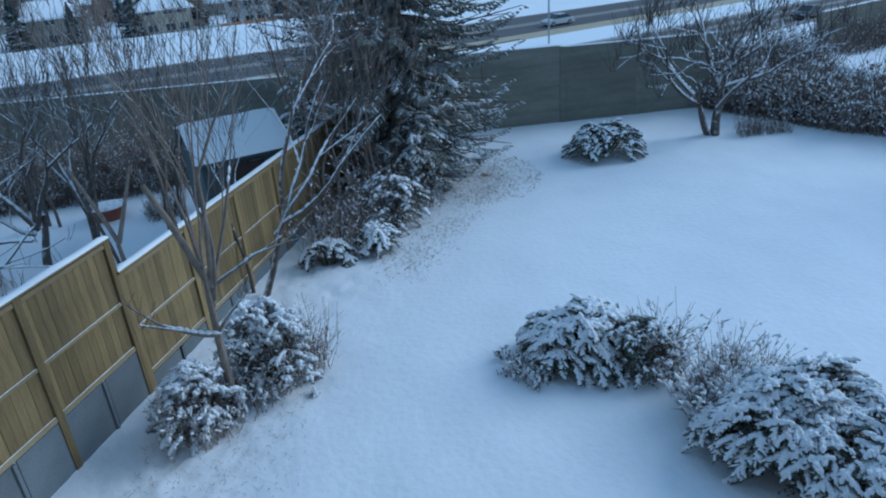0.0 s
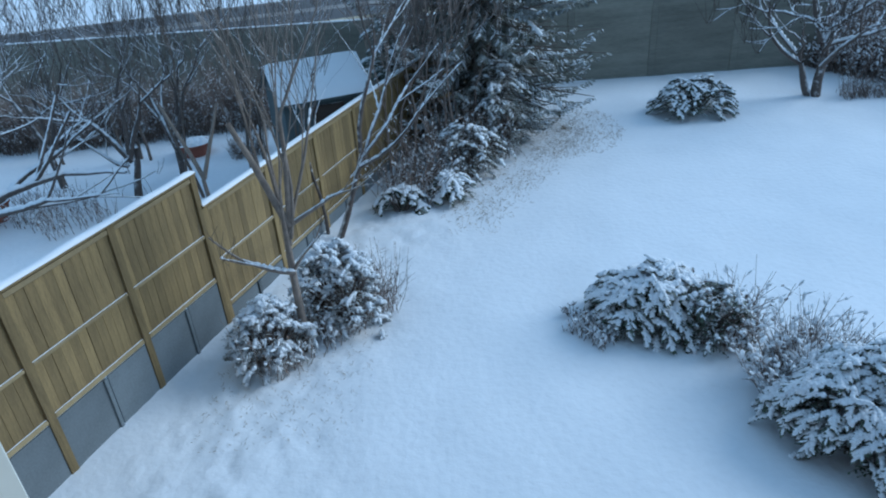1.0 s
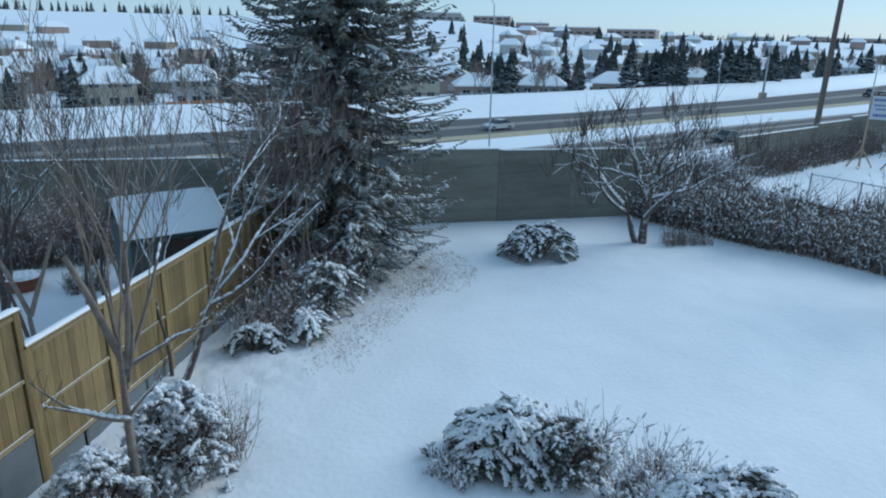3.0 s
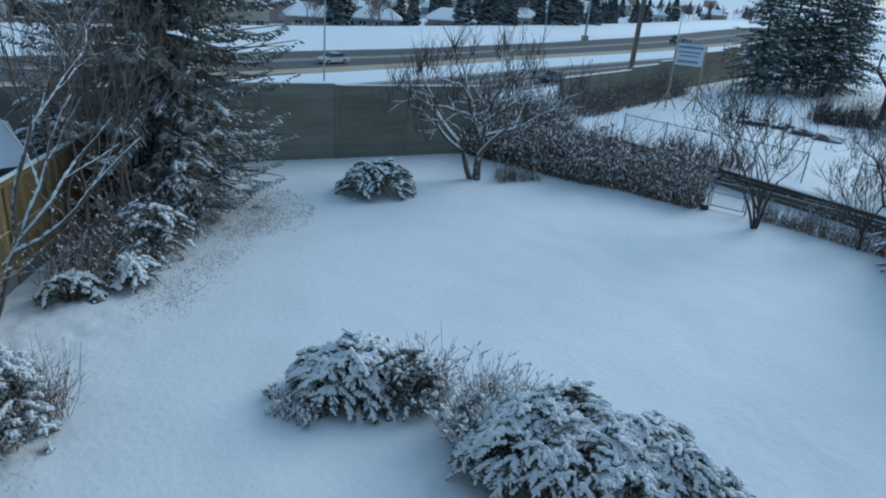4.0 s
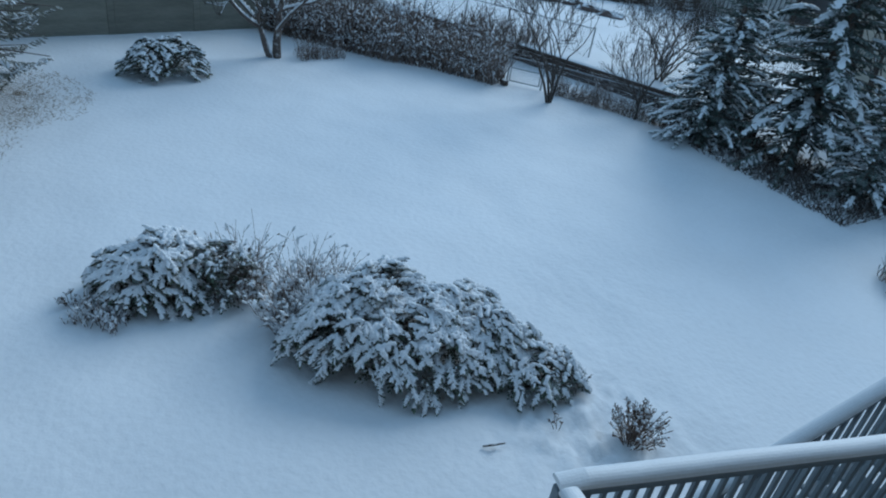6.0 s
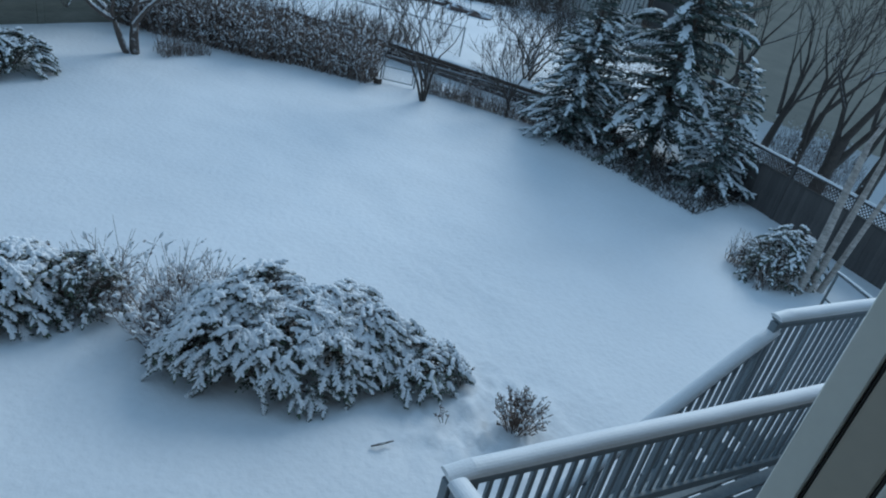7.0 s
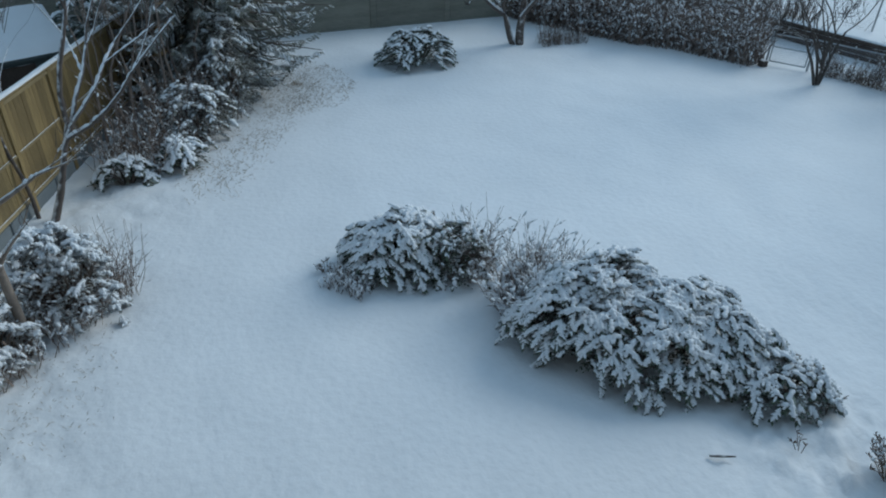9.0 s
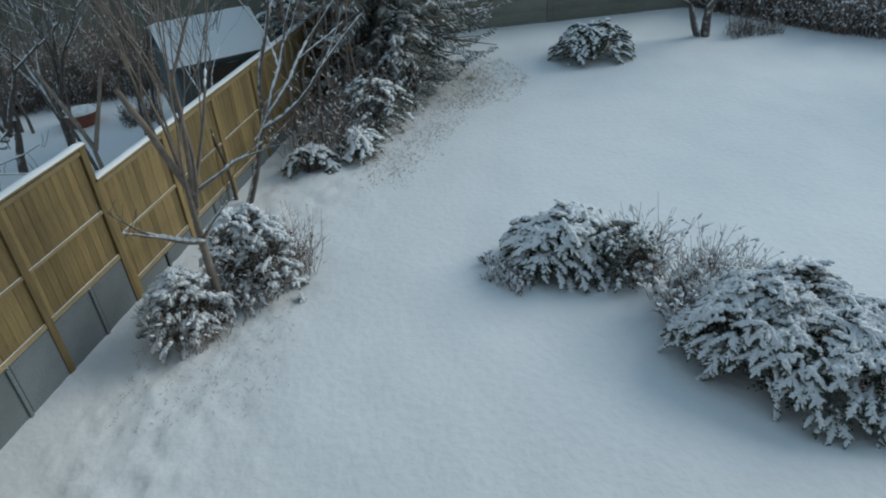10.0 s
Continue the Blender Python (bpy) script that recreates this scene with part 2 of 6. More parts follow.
FAR_X, FAR_Y = (-160, -60, -25, 15, 47, 90, 126, 160, 209, 251, 420), (55, 76, 89, 102, 114, 135, 155, 174, 206, 232, 330)
KERB_X, KERB_Y = (-160, -60, -22, 15, 39, 64, 103, 126, 160, 251, 420), (34, 55, 70, 84, 94, 106, 123, 134, 151, 203, 300)
ROAD_Z = -6.1


def far_edge(x):
    return lerp_list(x, FAR_X, FAR_Y)


def kerb_line(x):
    return lerp_list(x, KERB_X, KERB_Y)


def near_edge(x):
    return kerb_line(x) - 24


def smooth01(t):
    t = min(1.0, max(0.0, t))
    return t * t * (3 - 2 * t)


def land(x, y):
    """The height of the ground."""
    ne, fe = near_edge(x), far_edge(x)
    crest = 25.0 + max(0.0, x - 14) * 0.46
    right = 0.5 * smooth01((x - (19.85 + 0.2 * (19.5 - y))) / 0.3) * smooth01((y - 8) / 3) if x > 10 else 0.0
    if y < crest:
        rough = 0.06 + 1.5 * math.exp(-((x - 6.6) ** 2 + (y - 3.3) ** 2) / 1.6) + 0.85 * math.exp(-((x + 3.2 - 0.3 * (y - 7)) ** 2) / 1.8) + 0.3 * math.exp(-((x - 9.5) ** 2 + (y - 5.6) ** 2) / 1.5)
        return 0.05 * wob(x, y, 0.25) + 0.02 * wob(x, y, 1.1, 3) + right + rough * (0.045 * wob(x, y, 2.3, 7) + 0.03 * wob(x, y, 4.1, 9) + 0.07 * noise.noise((x * 6.5, y * 6.5, 2)) + 0.045 * noise.noise((x * 13, y * 13, 5)))
    if y < ne:
        t = smooth01((y - crest) / max(1.0, ne - 6 - crest))
        return (ROAD_Z - 0.06) * t + right * (1 - t)
    if y <= fe + 0.8:
        return ROAD_Z - (0.16 if ne + 1 < y < fe - 1 else 0.06)
    d = y - fe - 0.8
    bank = 2.5 * smooth01(d / 9) * (1 - smooth01((d - 12) / 14))
    far, az = math.hypot(x, y), math.degrees(math.atan2(x, y))
    crown = lerp_list(az, (-60, -5, 9, 14, 20, 25, 33, 60), (25, 25, 25.5, 24, 16.5, 13, 12.5, 12))
    rise = (crown * smooth01((far - 170) / 450) - 2.4 * smooth01((far - 950) / 1500)) * smooth01((d - 20) / 120)
    return ROAD_Z - 0.06 + bank + rise + 0.5 * wob(x, y, 0.02, 5) * smooth01(d / 60)


def land_sheet():
    g = Geo()
    def axis(lo, hi, fine_lo, fine_hi, step):
        out, c = [], fine_lo
        while c <= fine_hi:
            out.append(c)
            c += step
        s, c = step, fine_lo
        while c > lo:
            s *= 1.11
            c -= s
            out.insert(0, c)
        s, c = step, out[-1]
        while c < hi:
            s *= 1.11
            c += s
            out.append(c)
        return out
    xs, ys = axis(-2600, 3800, -12, 24, 0.11), axis(-200, 4200, 0, 24, 0.11)
    xs = sorted(xs + [-120 + 4.5 * i for i in range(22)] + [40 + 4.5 * i for i in range(55)])
    ys = sorted(ys + [48 + 2.6 * i for i in range(90)])
    for y in ys:
        for x in xs:
            g.v.append((x, y, land(x, y)))
    w = len(xs)
    for j in range(len(ys) - 1):
        for i in range(w - 1):
            g.f.append((j * w + i, j * w + i + 1, (j + 1) * w + i + 1, (j + 1) * w + i))
            g.m.append(0)
    return tagged(link("ground", g, GROUND_SNOW, smooth=True), "undisturbed pale blue-white snow over lawn and hills", "ground", kind="structure")


land_sheet()


def ribbon(name, lo, hi, z, material, label, x0=-160, x1=420, step=6):
    """A strip of road between two lines, with a thickness."""
    g = Geo()
    x = x0
    rows = []
    while x <= x1:
        a, b = lo(x), hi(x)
        rows.append(((x, a, z), (x, b, z)))
        x += step
    for (a, b), (c, d) in zip(rows, rows[1:]):
        g.poly([a, c, d, b])
        g.poly([(a[0], a[1], z - 0.2), (c[0], c[1], z - 0.2), c, a])
        g.poly([b, d, (d[0], d[1], z - 0.2), (b[0], b[1], z - 0.2)])
    return tagged(link(name, g, material), label, "road", kind="structure")


def lane(f):
    """A line along the far carriageway, 0 at the kerb and 1 at the far edge."""
    return lambda x: kerb_line(x) + (far_edge(x) - kerb_line(x)) * f


def beside(d):
    return lambda x: kerb_line(x) + d


ribbon("road", near_edge, far_edge, ROAD_Z, ASPHALT, "wet dark grey asphalt highway with wheel tracks")
ribbon("road_median", beside(-12), beside(-4), ROAD_Z + 0.15, SNOW, "snow-covered raised road median")
ribbon("kerb", beside(-4), beside(0), ROAD_Z + 0.17, CURB, "tan concrete kerb along the median")
for a, b in ((0.0, 0.05), (0.42, 0.56), (0.94, 1.0)):
    ribbon("road_slush", lane(a), lane(b), ROAD_Z + 0.012, SLUSH, "grey-white slush between the wheel tracks")
for a, b in ((-13.2, -12), (-17, -15.6), (-20.5, -19), (-24, -22.5)):
    ribbon("road_slush", beside(a), beside(b), ROAD_Z + 0.012, SLUSH, "grey-white slush between the wheel tracks")


def ridge_snow(g, x0, x1, y, z, w, h, M=None, seed=0.0, step=0.12, mi=0):
    """A continuous rounded strip of snow along x."""
    M = M or Matrix()
    n = max(3, int((x1 - x0) / step))
    rows = []
    for i in range(n + 1):
        x = x0 + (x1 - x0) * i / n
        e = 0.5 if i in (0, n) else 1.0
        a = 1 + 0.35 * wob(x, seed, 1.7, seed)
        rows.append([M @ Vector((x, y + math.cos(t) * w * 0.5 * (0.95 + 0.1 * wob(x, t, 2, seed)), z + max(0, math.sin(t)) ** 0.6 * h * e * a)) for t in [math.pi * j / 6 for j in range(7)]])
    k = len(g.v)
    for r in rows:
        g.v.extend(tuple(p) for p in r)
    for i in range(n):
        for j in range(6):
            g.f.append((k + i * 7 + j, k + (i + 1) * 7 + j, k + (i + 1) * 7 + j + 1, k + i * 7 + j + 1))
            g.m.append(mi)


# ---- sound walls ----
def sound_wall(name, p0, az, n, width, heights, label):
    """Precast panels between posts; heights gives the top of each panel."""
    at = pose(p0[0], p0[1], 0, 0, 0, 90 - az)
    w = thing(name, label, "wall", at, kind="structure")
    share, caps = {}, {}
    for i in range(n):
        h = heights[min(i, len(heights) - 1)]
        if h not in share:
            g = Geo()
            g.box((0.11, -0.07, -0.3), (width - 0.11, 0.07, h), 0.012)
            share[h] = link("concrete_panel", g, CONCRETE, w, at=pose(i * width, 0, 0))
            g = Geo()
            g.box((-0.109, -0.085, -0.3), (0.109, 0.085, h + 0.02), 0.015)
            caps[h] = link("concrete_post", g, CONCRETE, w, at=pose(i * width, 0, 0))
            g = Geo()
            ridge_snow(g, 0.0, width, 0.0, h + 0.003, 0.13, 0.035, seed=h)
            snowcap = link("snow_cap", g, SNOW, w, "thin line of snow", True, at=pose(i * width, 0, 0))
            caps[h, 1] = snowcap
        else:
            again(share[h], "concrete_panel", pose(i * width, 0, 0), w)
            again(caps[h], "concrete_post", pose(i * width, 0, 0), w)
            again(caps[h, 1], "snow_cap", pose(i * width, 0, 0), w)
    again(caps[h], "concrete_post", pose(n * width, 0, 0), w)
    return w


sound_wall("wall_north", (-26.3, 23.3), 90, 14, 2.77, [2.5] * 8 + [2.5, 2.5, 2.66, 2.66, 2.6, 2.6], "tall brown-grey precast concrete sound wall with snow on top")
sound_wall("wall_east", (20.1, 28.6), 64, 12, 4.0, [2.15, 2.15, 2.3, 2.45, 2.6, 2.75, 2.9, 3.05, 3.2, 3.3, 3.3, 3.3], "stepped brown-grey concrete sound wall beside the highway")


# ---- timber fence ----
FENCE_AZ = 20.0


def timber_fence(name, p0, length, z0, z1, bay, label, mid):
    """Vertical boards on rails between posts, on grey gravel boards."""
    f = thing(name, label, "fence", pose(p0[0], p0[1], 0, 0, 0, 90 - FENCE_AZ), kind="structure")
    g = Geo()
    g.box((0, -0.011, z0), (0.1405, 0.011, z1 - 0.03), 0.004)
    first, x = None, 0.0
    while x < length - 0.1:
        m = pose(x, random.uniform(-0.004, 0.004), random.uniform(-0.006, 0.006), 0, random.uniform(-0.08, 0.08), 0)
        if first is None:
            first = link("board", g, PLANK, f, at=m)
        else:
            again(first, "board", m, f)
        x += 0.141
    n = int(round(length / bay))
    bay = length / n
    post = None
    for i in range(n + 1):
        if post is None:
            g = Geo()
            g.box((-0.06, -0.05, -0.2), (0.06, -0.012, z1), 0.006)
            post = link("post", g, PLANK, f)
        else:
            again(post, "post", pose(i * bay, 0, 0), f)
    rails = {}
    for i in range(n):
        for z, hh in ((z0 + 0.02, 0.07), (mid, 0.045), (z1 - 0.1, 0.07)):
            if z not in rails:
                g = Geo()
                g.box((0.062, -0.046, z), (bay - 0.062, -0.0125, z + hh), 0.006)
                rails[z] = link("rail", g, RAILWOOD, f, at=pose(i * bay, 0, 0))
                if z < z1 - 0.2:
                    g = Geo()
                    ridge_snow(g, 0.06, bay - 0.06, -0.024, z + hh + 0.002, 0.018, 0.005, seed=z)
                    rails[z, 1] = link("rail_snow", g, SNOW, f, "thin snow line on the rail", True, at=pose(i * bay, 0, 0))
            else:
                again(rails[z], "rail", pose(i * bay, 0, 0), f)
                if (z, 1) in rails:
                    again(rails[z, 1], "rail_snow", pose(i * bay, 0, 0), f)
        for k in range(2):
            if "b" not in rails:
                g = Geo()
                g.box((0.06, -0.03, -0.25), (bay / 2 - 0.03, 0.0, z0 - 0.01), 0.006)
                rails["b"] = link("gravel_board", g, GREYBOARD, f, "grey weathered gravel board", at=pose(i * bay + k * bay / 2, 0, 0))
                g = Geo()
                g.box((-0.03, -0.06, -0.25), (0.03, -0.0, z0 - 0.01), 0.006)
                rails["s"] = link("stake", g, GREYBOARD, f, at=pose(i * bay + bay / 2, 0, 0))
            else:
                again(rails["b"], "gravel_board", pose(i * bay + k * bay / 2, 0, 0), f)
                if k:
                    again(rails["s"], "stake", pose(i * bay + bay / 2, 0, 0), f)
    g = Geo()
    g.box((-0.06, -0.085, z1), (length + 0.06, 0.055, z1 + 0.03), 0.008)
    link("cap_board", g, PLANK, f)
    g = Geo()
    ridge_snow(g, -0.05, length + 0.05, -0.015, z1 + 0.032, 0.13, 0.045, seed=z1)
    link("snow_cap", g, SNOW, f, "strip of snow on the cap", True)
    return f


fd = Vector((math.sin(radians(FENCE_AZ)), math.cos(radians(FENCE_AZ))))
fa = Vector((-4.05, 9.66)) - fd * 8.6
timber_fence("fence_near", fa, 8.6, 0.84, 2.74, 1.72, "tan treated-pine board fence on grey gravel boards, snow on top", 1.68)
fb = Vector((-4.02, 9.74))
timber_fence("fence_far", fb, 14.2, 0.26, 2.17, 1.78, "lower tan board fence running to the sound wall", 1.14)


# ---- the deck below, and the window frame ----
HOUSE_AZ = 112.0
hd = Vector((math.sin(radians(HOUSE_AZ)), math.cos(radians(HOUSE_AZ)), 0))
hn = Vector((-hd.y, hd.x, 0))


def railing(name, p0, p1, label, base=-0.95, gap=0.125, post=True, snow=0.08):
    """A deck railing from p0 to p1, both at the top of the cap."""
    p0, p1 = Vector(p0), Vector(p1)
    flat = Vector((p1.x - p0.x, p1.y - p0.y, 0))
    L, slope = flat.length, (p1.z - p0.z) / flat.length
    r = thing(name, label, "railing", Matrix.Translation(p0) @ pose(0, 0, 0, 0, 0, math.degrees(math.atan2(flat.y, flat.x))))
    tilt = -math.degrees(math.atan(slope))
    T = pose(0, 0, 0, 0, tilt, 0)
    S = L / math.cos(radians(tilt))
    g = Geo()
    g.box((-0.02, -0.07, -0.04), (S + 0.02, 0.07, 0), 0.008, M=T)
    link("cap_rail", g, DECKGREY, r)
    g = Geo()
    g.box((0, -0.019, -0.135), (S, 0.019, -0.042), 0.005, M=T)
    link("top_rail", g, DECKGREY, r)
    g = Geo()
    g.box((0, -0.019, base + 0.06), (S, 0.019, base + 0.15), 0.005, M=T)
    link("bottom_rail", g, DECKGREY, r)
    g = Geo()
    k = max(3, int(S / 0.2))
    steps = 10
    rows = []
    for i in range(k + 1):
        x = -0.05 + (S + 0.1) * i / k
        e = 0.55 if i in (0, k) else 1.0
        ring = []
        for j in range(steps + 1):
            t = math.pi * j / steps
            ring.append(T @ Vector((x, math.cos(t) * 0.078 * (0.97 + 0.05 * wob(x, j, 3)), 0.003 + (math.sin(t) ** 0.6) * snow * e * (1 + 0.16 * wob(x, 0, 2.2, 4)))))
        rows.append(ring)
    for a, b in zip(rows, rows[1:]):
        for j in range(steps):
            g.poly([a[j], b[j], b[j + 1], a[j + 1]])
    g.poly(rows[0])
    g.poly(list(reversed(rows[-1])))
    link("snow_cap", g, SNOW, r, "thick rounded snow on the cap rail", True)
    n = int(L / gap)
    bal = None
    for i in range(1, n):
        x = L * i / n
        m = pose(x, 0.04, x * slope)
        if bal is None:
            g = Geo()
            g.box((-0.019, -0.019, base + 0.05), (0.019, 0.019, -0.05), 0.004)
            bal = link("baluster", g, DECKGREY, r, at=m)
        else:
            again(bal, "baluster", m, r)
    if post:
        g = Geo()
        g.box((-0.045, -0.045, base - 0.6), (0.045, 0.045, -0.045), 0.006)
        po = link("post", g, DECKGREY, r)
        again(po, "post", pose(L, 0, L * slope), r)
    return r


RZ = 3.055
c1 = Vector((2.98, 1.5, RZ))
c0 = c1 - hn * 2.4
fr = Vector((3.42, -1.66, 0)).normalized()
railing("railing", c1, c1 + fr * 7.2, "grey wooden deck railing with thick snow on its cap")
railing("railing", c1 - hn * 0.12, c0, "grey wooden deck side railing with thick snow on its cap")
c2 = Vector((7.27, 0.47, 3.12))
railing("railing", c2 + Vector((0, 0, 0.06)), c2 + fr * 4.5 + Vector((0, 0, 0.06)), "grey wooden railing of the far deck corner, snow-capped", base=-1.35)
railing("railing", c2 + Vector((0, 0, -0.13)), c2 - hd * 3.6 + Vector((0, 0, -2.55)), "grey sloping stair railing with snow on its cap", base=-1.2)
deck = thing("deck", "grey timber deck boards dusted with snow", "deck", Matrix.Translation((c1.x, c1.y, RZ - 0.98)) @ pose(0, 0, 0, 0, 0, math.degrees(math.atan2(hd.y, hd.x))))
g = Geo()
g.box((0, -0.058, -0.035), (9.5, 0.058, 0), 0.005)
first = link("deck_board", g, DECKGREY, deck, at=pose(0, 0, 0))
for i in range(1, 17):
    again(first, "deck_board", pose(0, -0.143 * i, 0), deck)
for i in range(16):
    g = Geo()
    g.box((0.05 + 0.6 * i, -2.3, -0.24), (0.09 + 0.6 * i, 0.04, -0.037))
    link("joist", g, DECKGREY, deck)
for x in (0.2, 4.5, 9.0):
    g = Geo()
    g.box((x - 0.07, -0.2, -2.2), (x + 0.07, -0.06, -0.27), 0.01)
    link("deck_post", g, DECKGREY, deck)
# stair between the two railings
stair = thing("deck_stair", "grey wooden deck stair covered with snow", "stair", Matrix.Translation((c2.x, c2.y, RZ - 0.98)) @ pose(0, 0, 0, 0, 0, math.degrees(math.atan2(-hd.y, -hd.x))))
for i in range(11):
    g = Geo()
    g.box((i * 0.32, 0.06, -0.178 * (i + 1) - 0.04), (i * 0.32 + 0.3, 0.8, -0.178 * (i + 1)), 0.008)
    link("tread", g, DECKGREY, stair)

handrail = thing("handrail", "thin dark metal handrail with a little snow at the deck corner", "handrail", pose(10.9, 0.3, 2.6, 0, 0, -130))
for nm, a, b, r in (("rail", (0, 0, 0), (0.85, 0, 0), 0.024), ("post", (0.02, 0, -2.6), (0.02, 0, 0), 0.02), ("post", (0.83, 0, -2.6), (0.83, 0, 0), 0.02), ("rail", (0.02, 0, -0.45), (0.83, 0, -0.45), 0.014)):
    g = Geo()
    g.tube([a, b], [r, r], 8, cap=True)
    link(nm, g, GREYBOARD, handrail)
g = Geo()
ridge_snow(g, 0.0, 0.85, 0, 0.018, 0.04, 0.02, seed=3)
link("snow_cap", g, SNOW, handrail, "thin line of snow", True)

# the camera's own window: jambs, sill and head
win = thing("window_1", "cream vinyl window frame of the upper floor", "window", Matrix.Translation(EYE) @ pose(0, 0, 0, 0, 0, math.degrees(math.atan2(hd.y, hd.x))), kind="structure")
W0, W1, Z0, Z1 = -0.44, 0.55, -0.75, 0.75
for nm, a, b, m in (("outer_frame", 0.178, 0.206, VINYL), ("gasket", 0.174, 0.178, DARKTRIM), ("sash_stop", 0.135, 0.174, SASH), ("inner_gasket", 0.131, 0.135, DARKTRIM), ("inner_frame", 0.05, 0.131, VINYL)):
    inset = 0.004 if "gasket" in nm else (0.0 if nm == "outer_frame" else 0.002)
    for x0, x1, z0, z1 in ((W1 + inset, W1 + 0.09, Z0 - 0.09, Z1 + 0.09), (W0 - 0.09, W0 - inset, Z0 - 0.09, Z1 + 0.09), (W0, W1, Z0 - 0.09, Z0 - inset), (W0, W1, Z1 + inset, Z1 + 0.09)):
        g = Geo()
        g.box((x0, a, z0), (x1, b, z1), 0.0015)
        link(nm, g, m, win)
# House walls out of view, raised to block skylight from the near snow.
hw = thing("wall_house", "beige stucco wall of the house around the window", "wall", Matrix.Translation((0, 0, 0)) @ pose(0, 0, 0, 0, 0, math.degrees(math.atan2(hd.y, hd.x))), kind="structure")
for x0, x1, z0, z1 in ((-7, W0 - 0.09, -0.2, 10.3), (W1 + 0.09, 9, -0.2, 10.3), (W0 - 0.09, W1 + 0.09, -0.2, 6.5 + Z0 - 0.09), (W0 - 0.09, W1 + 0.09, 6.5 + Z1 + 0.09, 10.3)):
    g = Geo()
    g.box((x0, 0.0, z0), (x1, 0.17, z1), 0.003)
    link("stucco_panel", g, STUCCO, hw)
for x0, x1, y0, y1, z0, z1 in ((-7, 9, -6, -5.85, -0.2, 10.3), (-7, -6.85, -5.85, 0, -0.2, 10.3), (8.85, 9, -5.85, 0, -0.2, 10.3), (-7, 9, -6, 0.17, 10.3, 10.6)):
    g = Geo()
    g.box((x0, y0, z0), (x1, y1, z1), 0.003)
    link("stucco_panel", g, STUCCO, hw)


# ---- garden shed beyond the timber fence ----
def shed():
    az = 66.0
    s = thing("garden_shed", "small dark-sided garden shed with a snow-covered roof", "shed", pose(-4.0, 15.5, 0, 0, 0, 90 - az))
    L, D = 2.35, 2.3
    g = Geo()
    g.box((0.12, 0.12, -0.1), (L - 0.12, 0.2, 2.02), 0.01)
    g.box((0.12, D - 0.2, -0.1), (L - 0.12, D - 0.12, 2.02), 0.01)
    link("wall", g, SHEDWALL, s)
    for x in (0.12, L - 0.2):
        g = Geo()
        g.poly([(x, 0.2, -0.1), (x, D - 0.2, -0.1), (x, D - 0.2, 2.02), (x, D / 2, 2.68), (x, 0.2, 2.02)])
        g.poly([(x + 0.08, 0.2, -0.1), (x + 0.08, 0.2, 2.02), (x + 0.08, D / 2, 2.68), (x + 0.08, D - 0.2, 2.02), (x + 0.08, D - 0.2, -0.1)])
        link("gable_wall", g, SHEDWALL, s)
    for sgn in (1, -1):
        g = Geo()
        a, b = (0.0, D / 2) if sgn > 0 else (D, D / 2)
        for x0, x1, off, m in ((0, L, 0.0, 0),):
            p = [(x0, a, 2.0), (x1, a, 2.0), (x1, b, 2.72), (x0, b, 2.72)]
            q = [(x, y, z - 0.05) for x, y, z in p]
            g.poly(p if sgn > 0 else p[::-1])
            g.poly(q[::-1] if sgn > 0 else q)
            for i in range(4):
                g.poly([q[i], q[(i + 1) % 4], p[(i + 1) % 4], p[i]] if sgn > 0 else [p[i], p[(i + 1) % 4], q[(i + 1) % 4], q[i]])
        link("roof_panel", g, SHEDWALL, s)
        g = Geo()
        nx, ny = 14, 8
        k = len(g.v)
        for j in range(ny + 1):
            for i in range(nx + 1):
                e = min(i, nx - i, j, ny) > 0 and i < nx
                t = j / ny
                g.v.append((-0.02 + (L + 0.04) * i / nx, a + (b - a) * t - sgn * 0.02 * (1 - t), 2.005 + 0.72 * t + (0.055 + 0.015 * wob(i * 0.5, j * 0.5)) * (1 if e else 0.25)))
        for j in range(ny):
            for i in range(nx):
                f = (j * (nx + 1) + i, j * (nx + 1) + i + 1, (j + 1) * (nx + 1) + i + 1, (j + 1) * (nx + 1) + i)
                g.f.append(f if sgn > 0 else f[::-1])
                g.m.append(0)
        link("roof_snow", g, SNOW, s, "smooth blanket of snow", True)
    g = Geo()
    g.box((0.8, 0.095, 0.0), (1.6, 0.12, 1.85), 0.01)
    link("door", g, TIMBER, s)


shed()


def planter(x, y, r, h, label):
    t = thing("planter", label, "planter", pose(x, y, 0))
    g = Geo()
    n = 18
    prof = [(r * 0.82, 0), (r, h * 0.85), (r * 1.08, h * 0.86), (r * 1.08, h), (r * 0.95, h), (r * 0.93, h * 0.9)]
    for i in range(n):
        a, b = 2 * math.pi * i / n, 2 * math.pi * (i + 1) / n
        for (r0, z0), (r1, z1) in zip(prof, prof[1:]):
            g.poly([(r0 * math.cos(a), r0 * math.sin(a), z0), (r0 * math.cos(b), r0 * math.sin(b), z0), (r1 * math.cos(b), r1 * math.sin(b), z1), (r1 * math.cos(a), r1 * math.sin(a), z1)])
    link("pot", g, BRICK, t)
    g = Geo()
    for i in range(30):
        a, f = random.random() * 6.28, random.random() ** 0.5 * 0.7
        g.pad((r * f * math.cos(a), r * f * math.sin(a), h * 0.9), (math.cos(a * 3), math.sin(a * 3), 0), r * 0.7, r * 0.5, 0.1)
    link("snow_heap", g, SNOW, t, "", True)
    return t


random.seed(5)
planter(-7.3, 18.3, 0.45, 0.38, "round red clay planter filled with snow")
planter(-11.0, 14.6, 0.4, 0.45, "red clay planter half buried in snow")


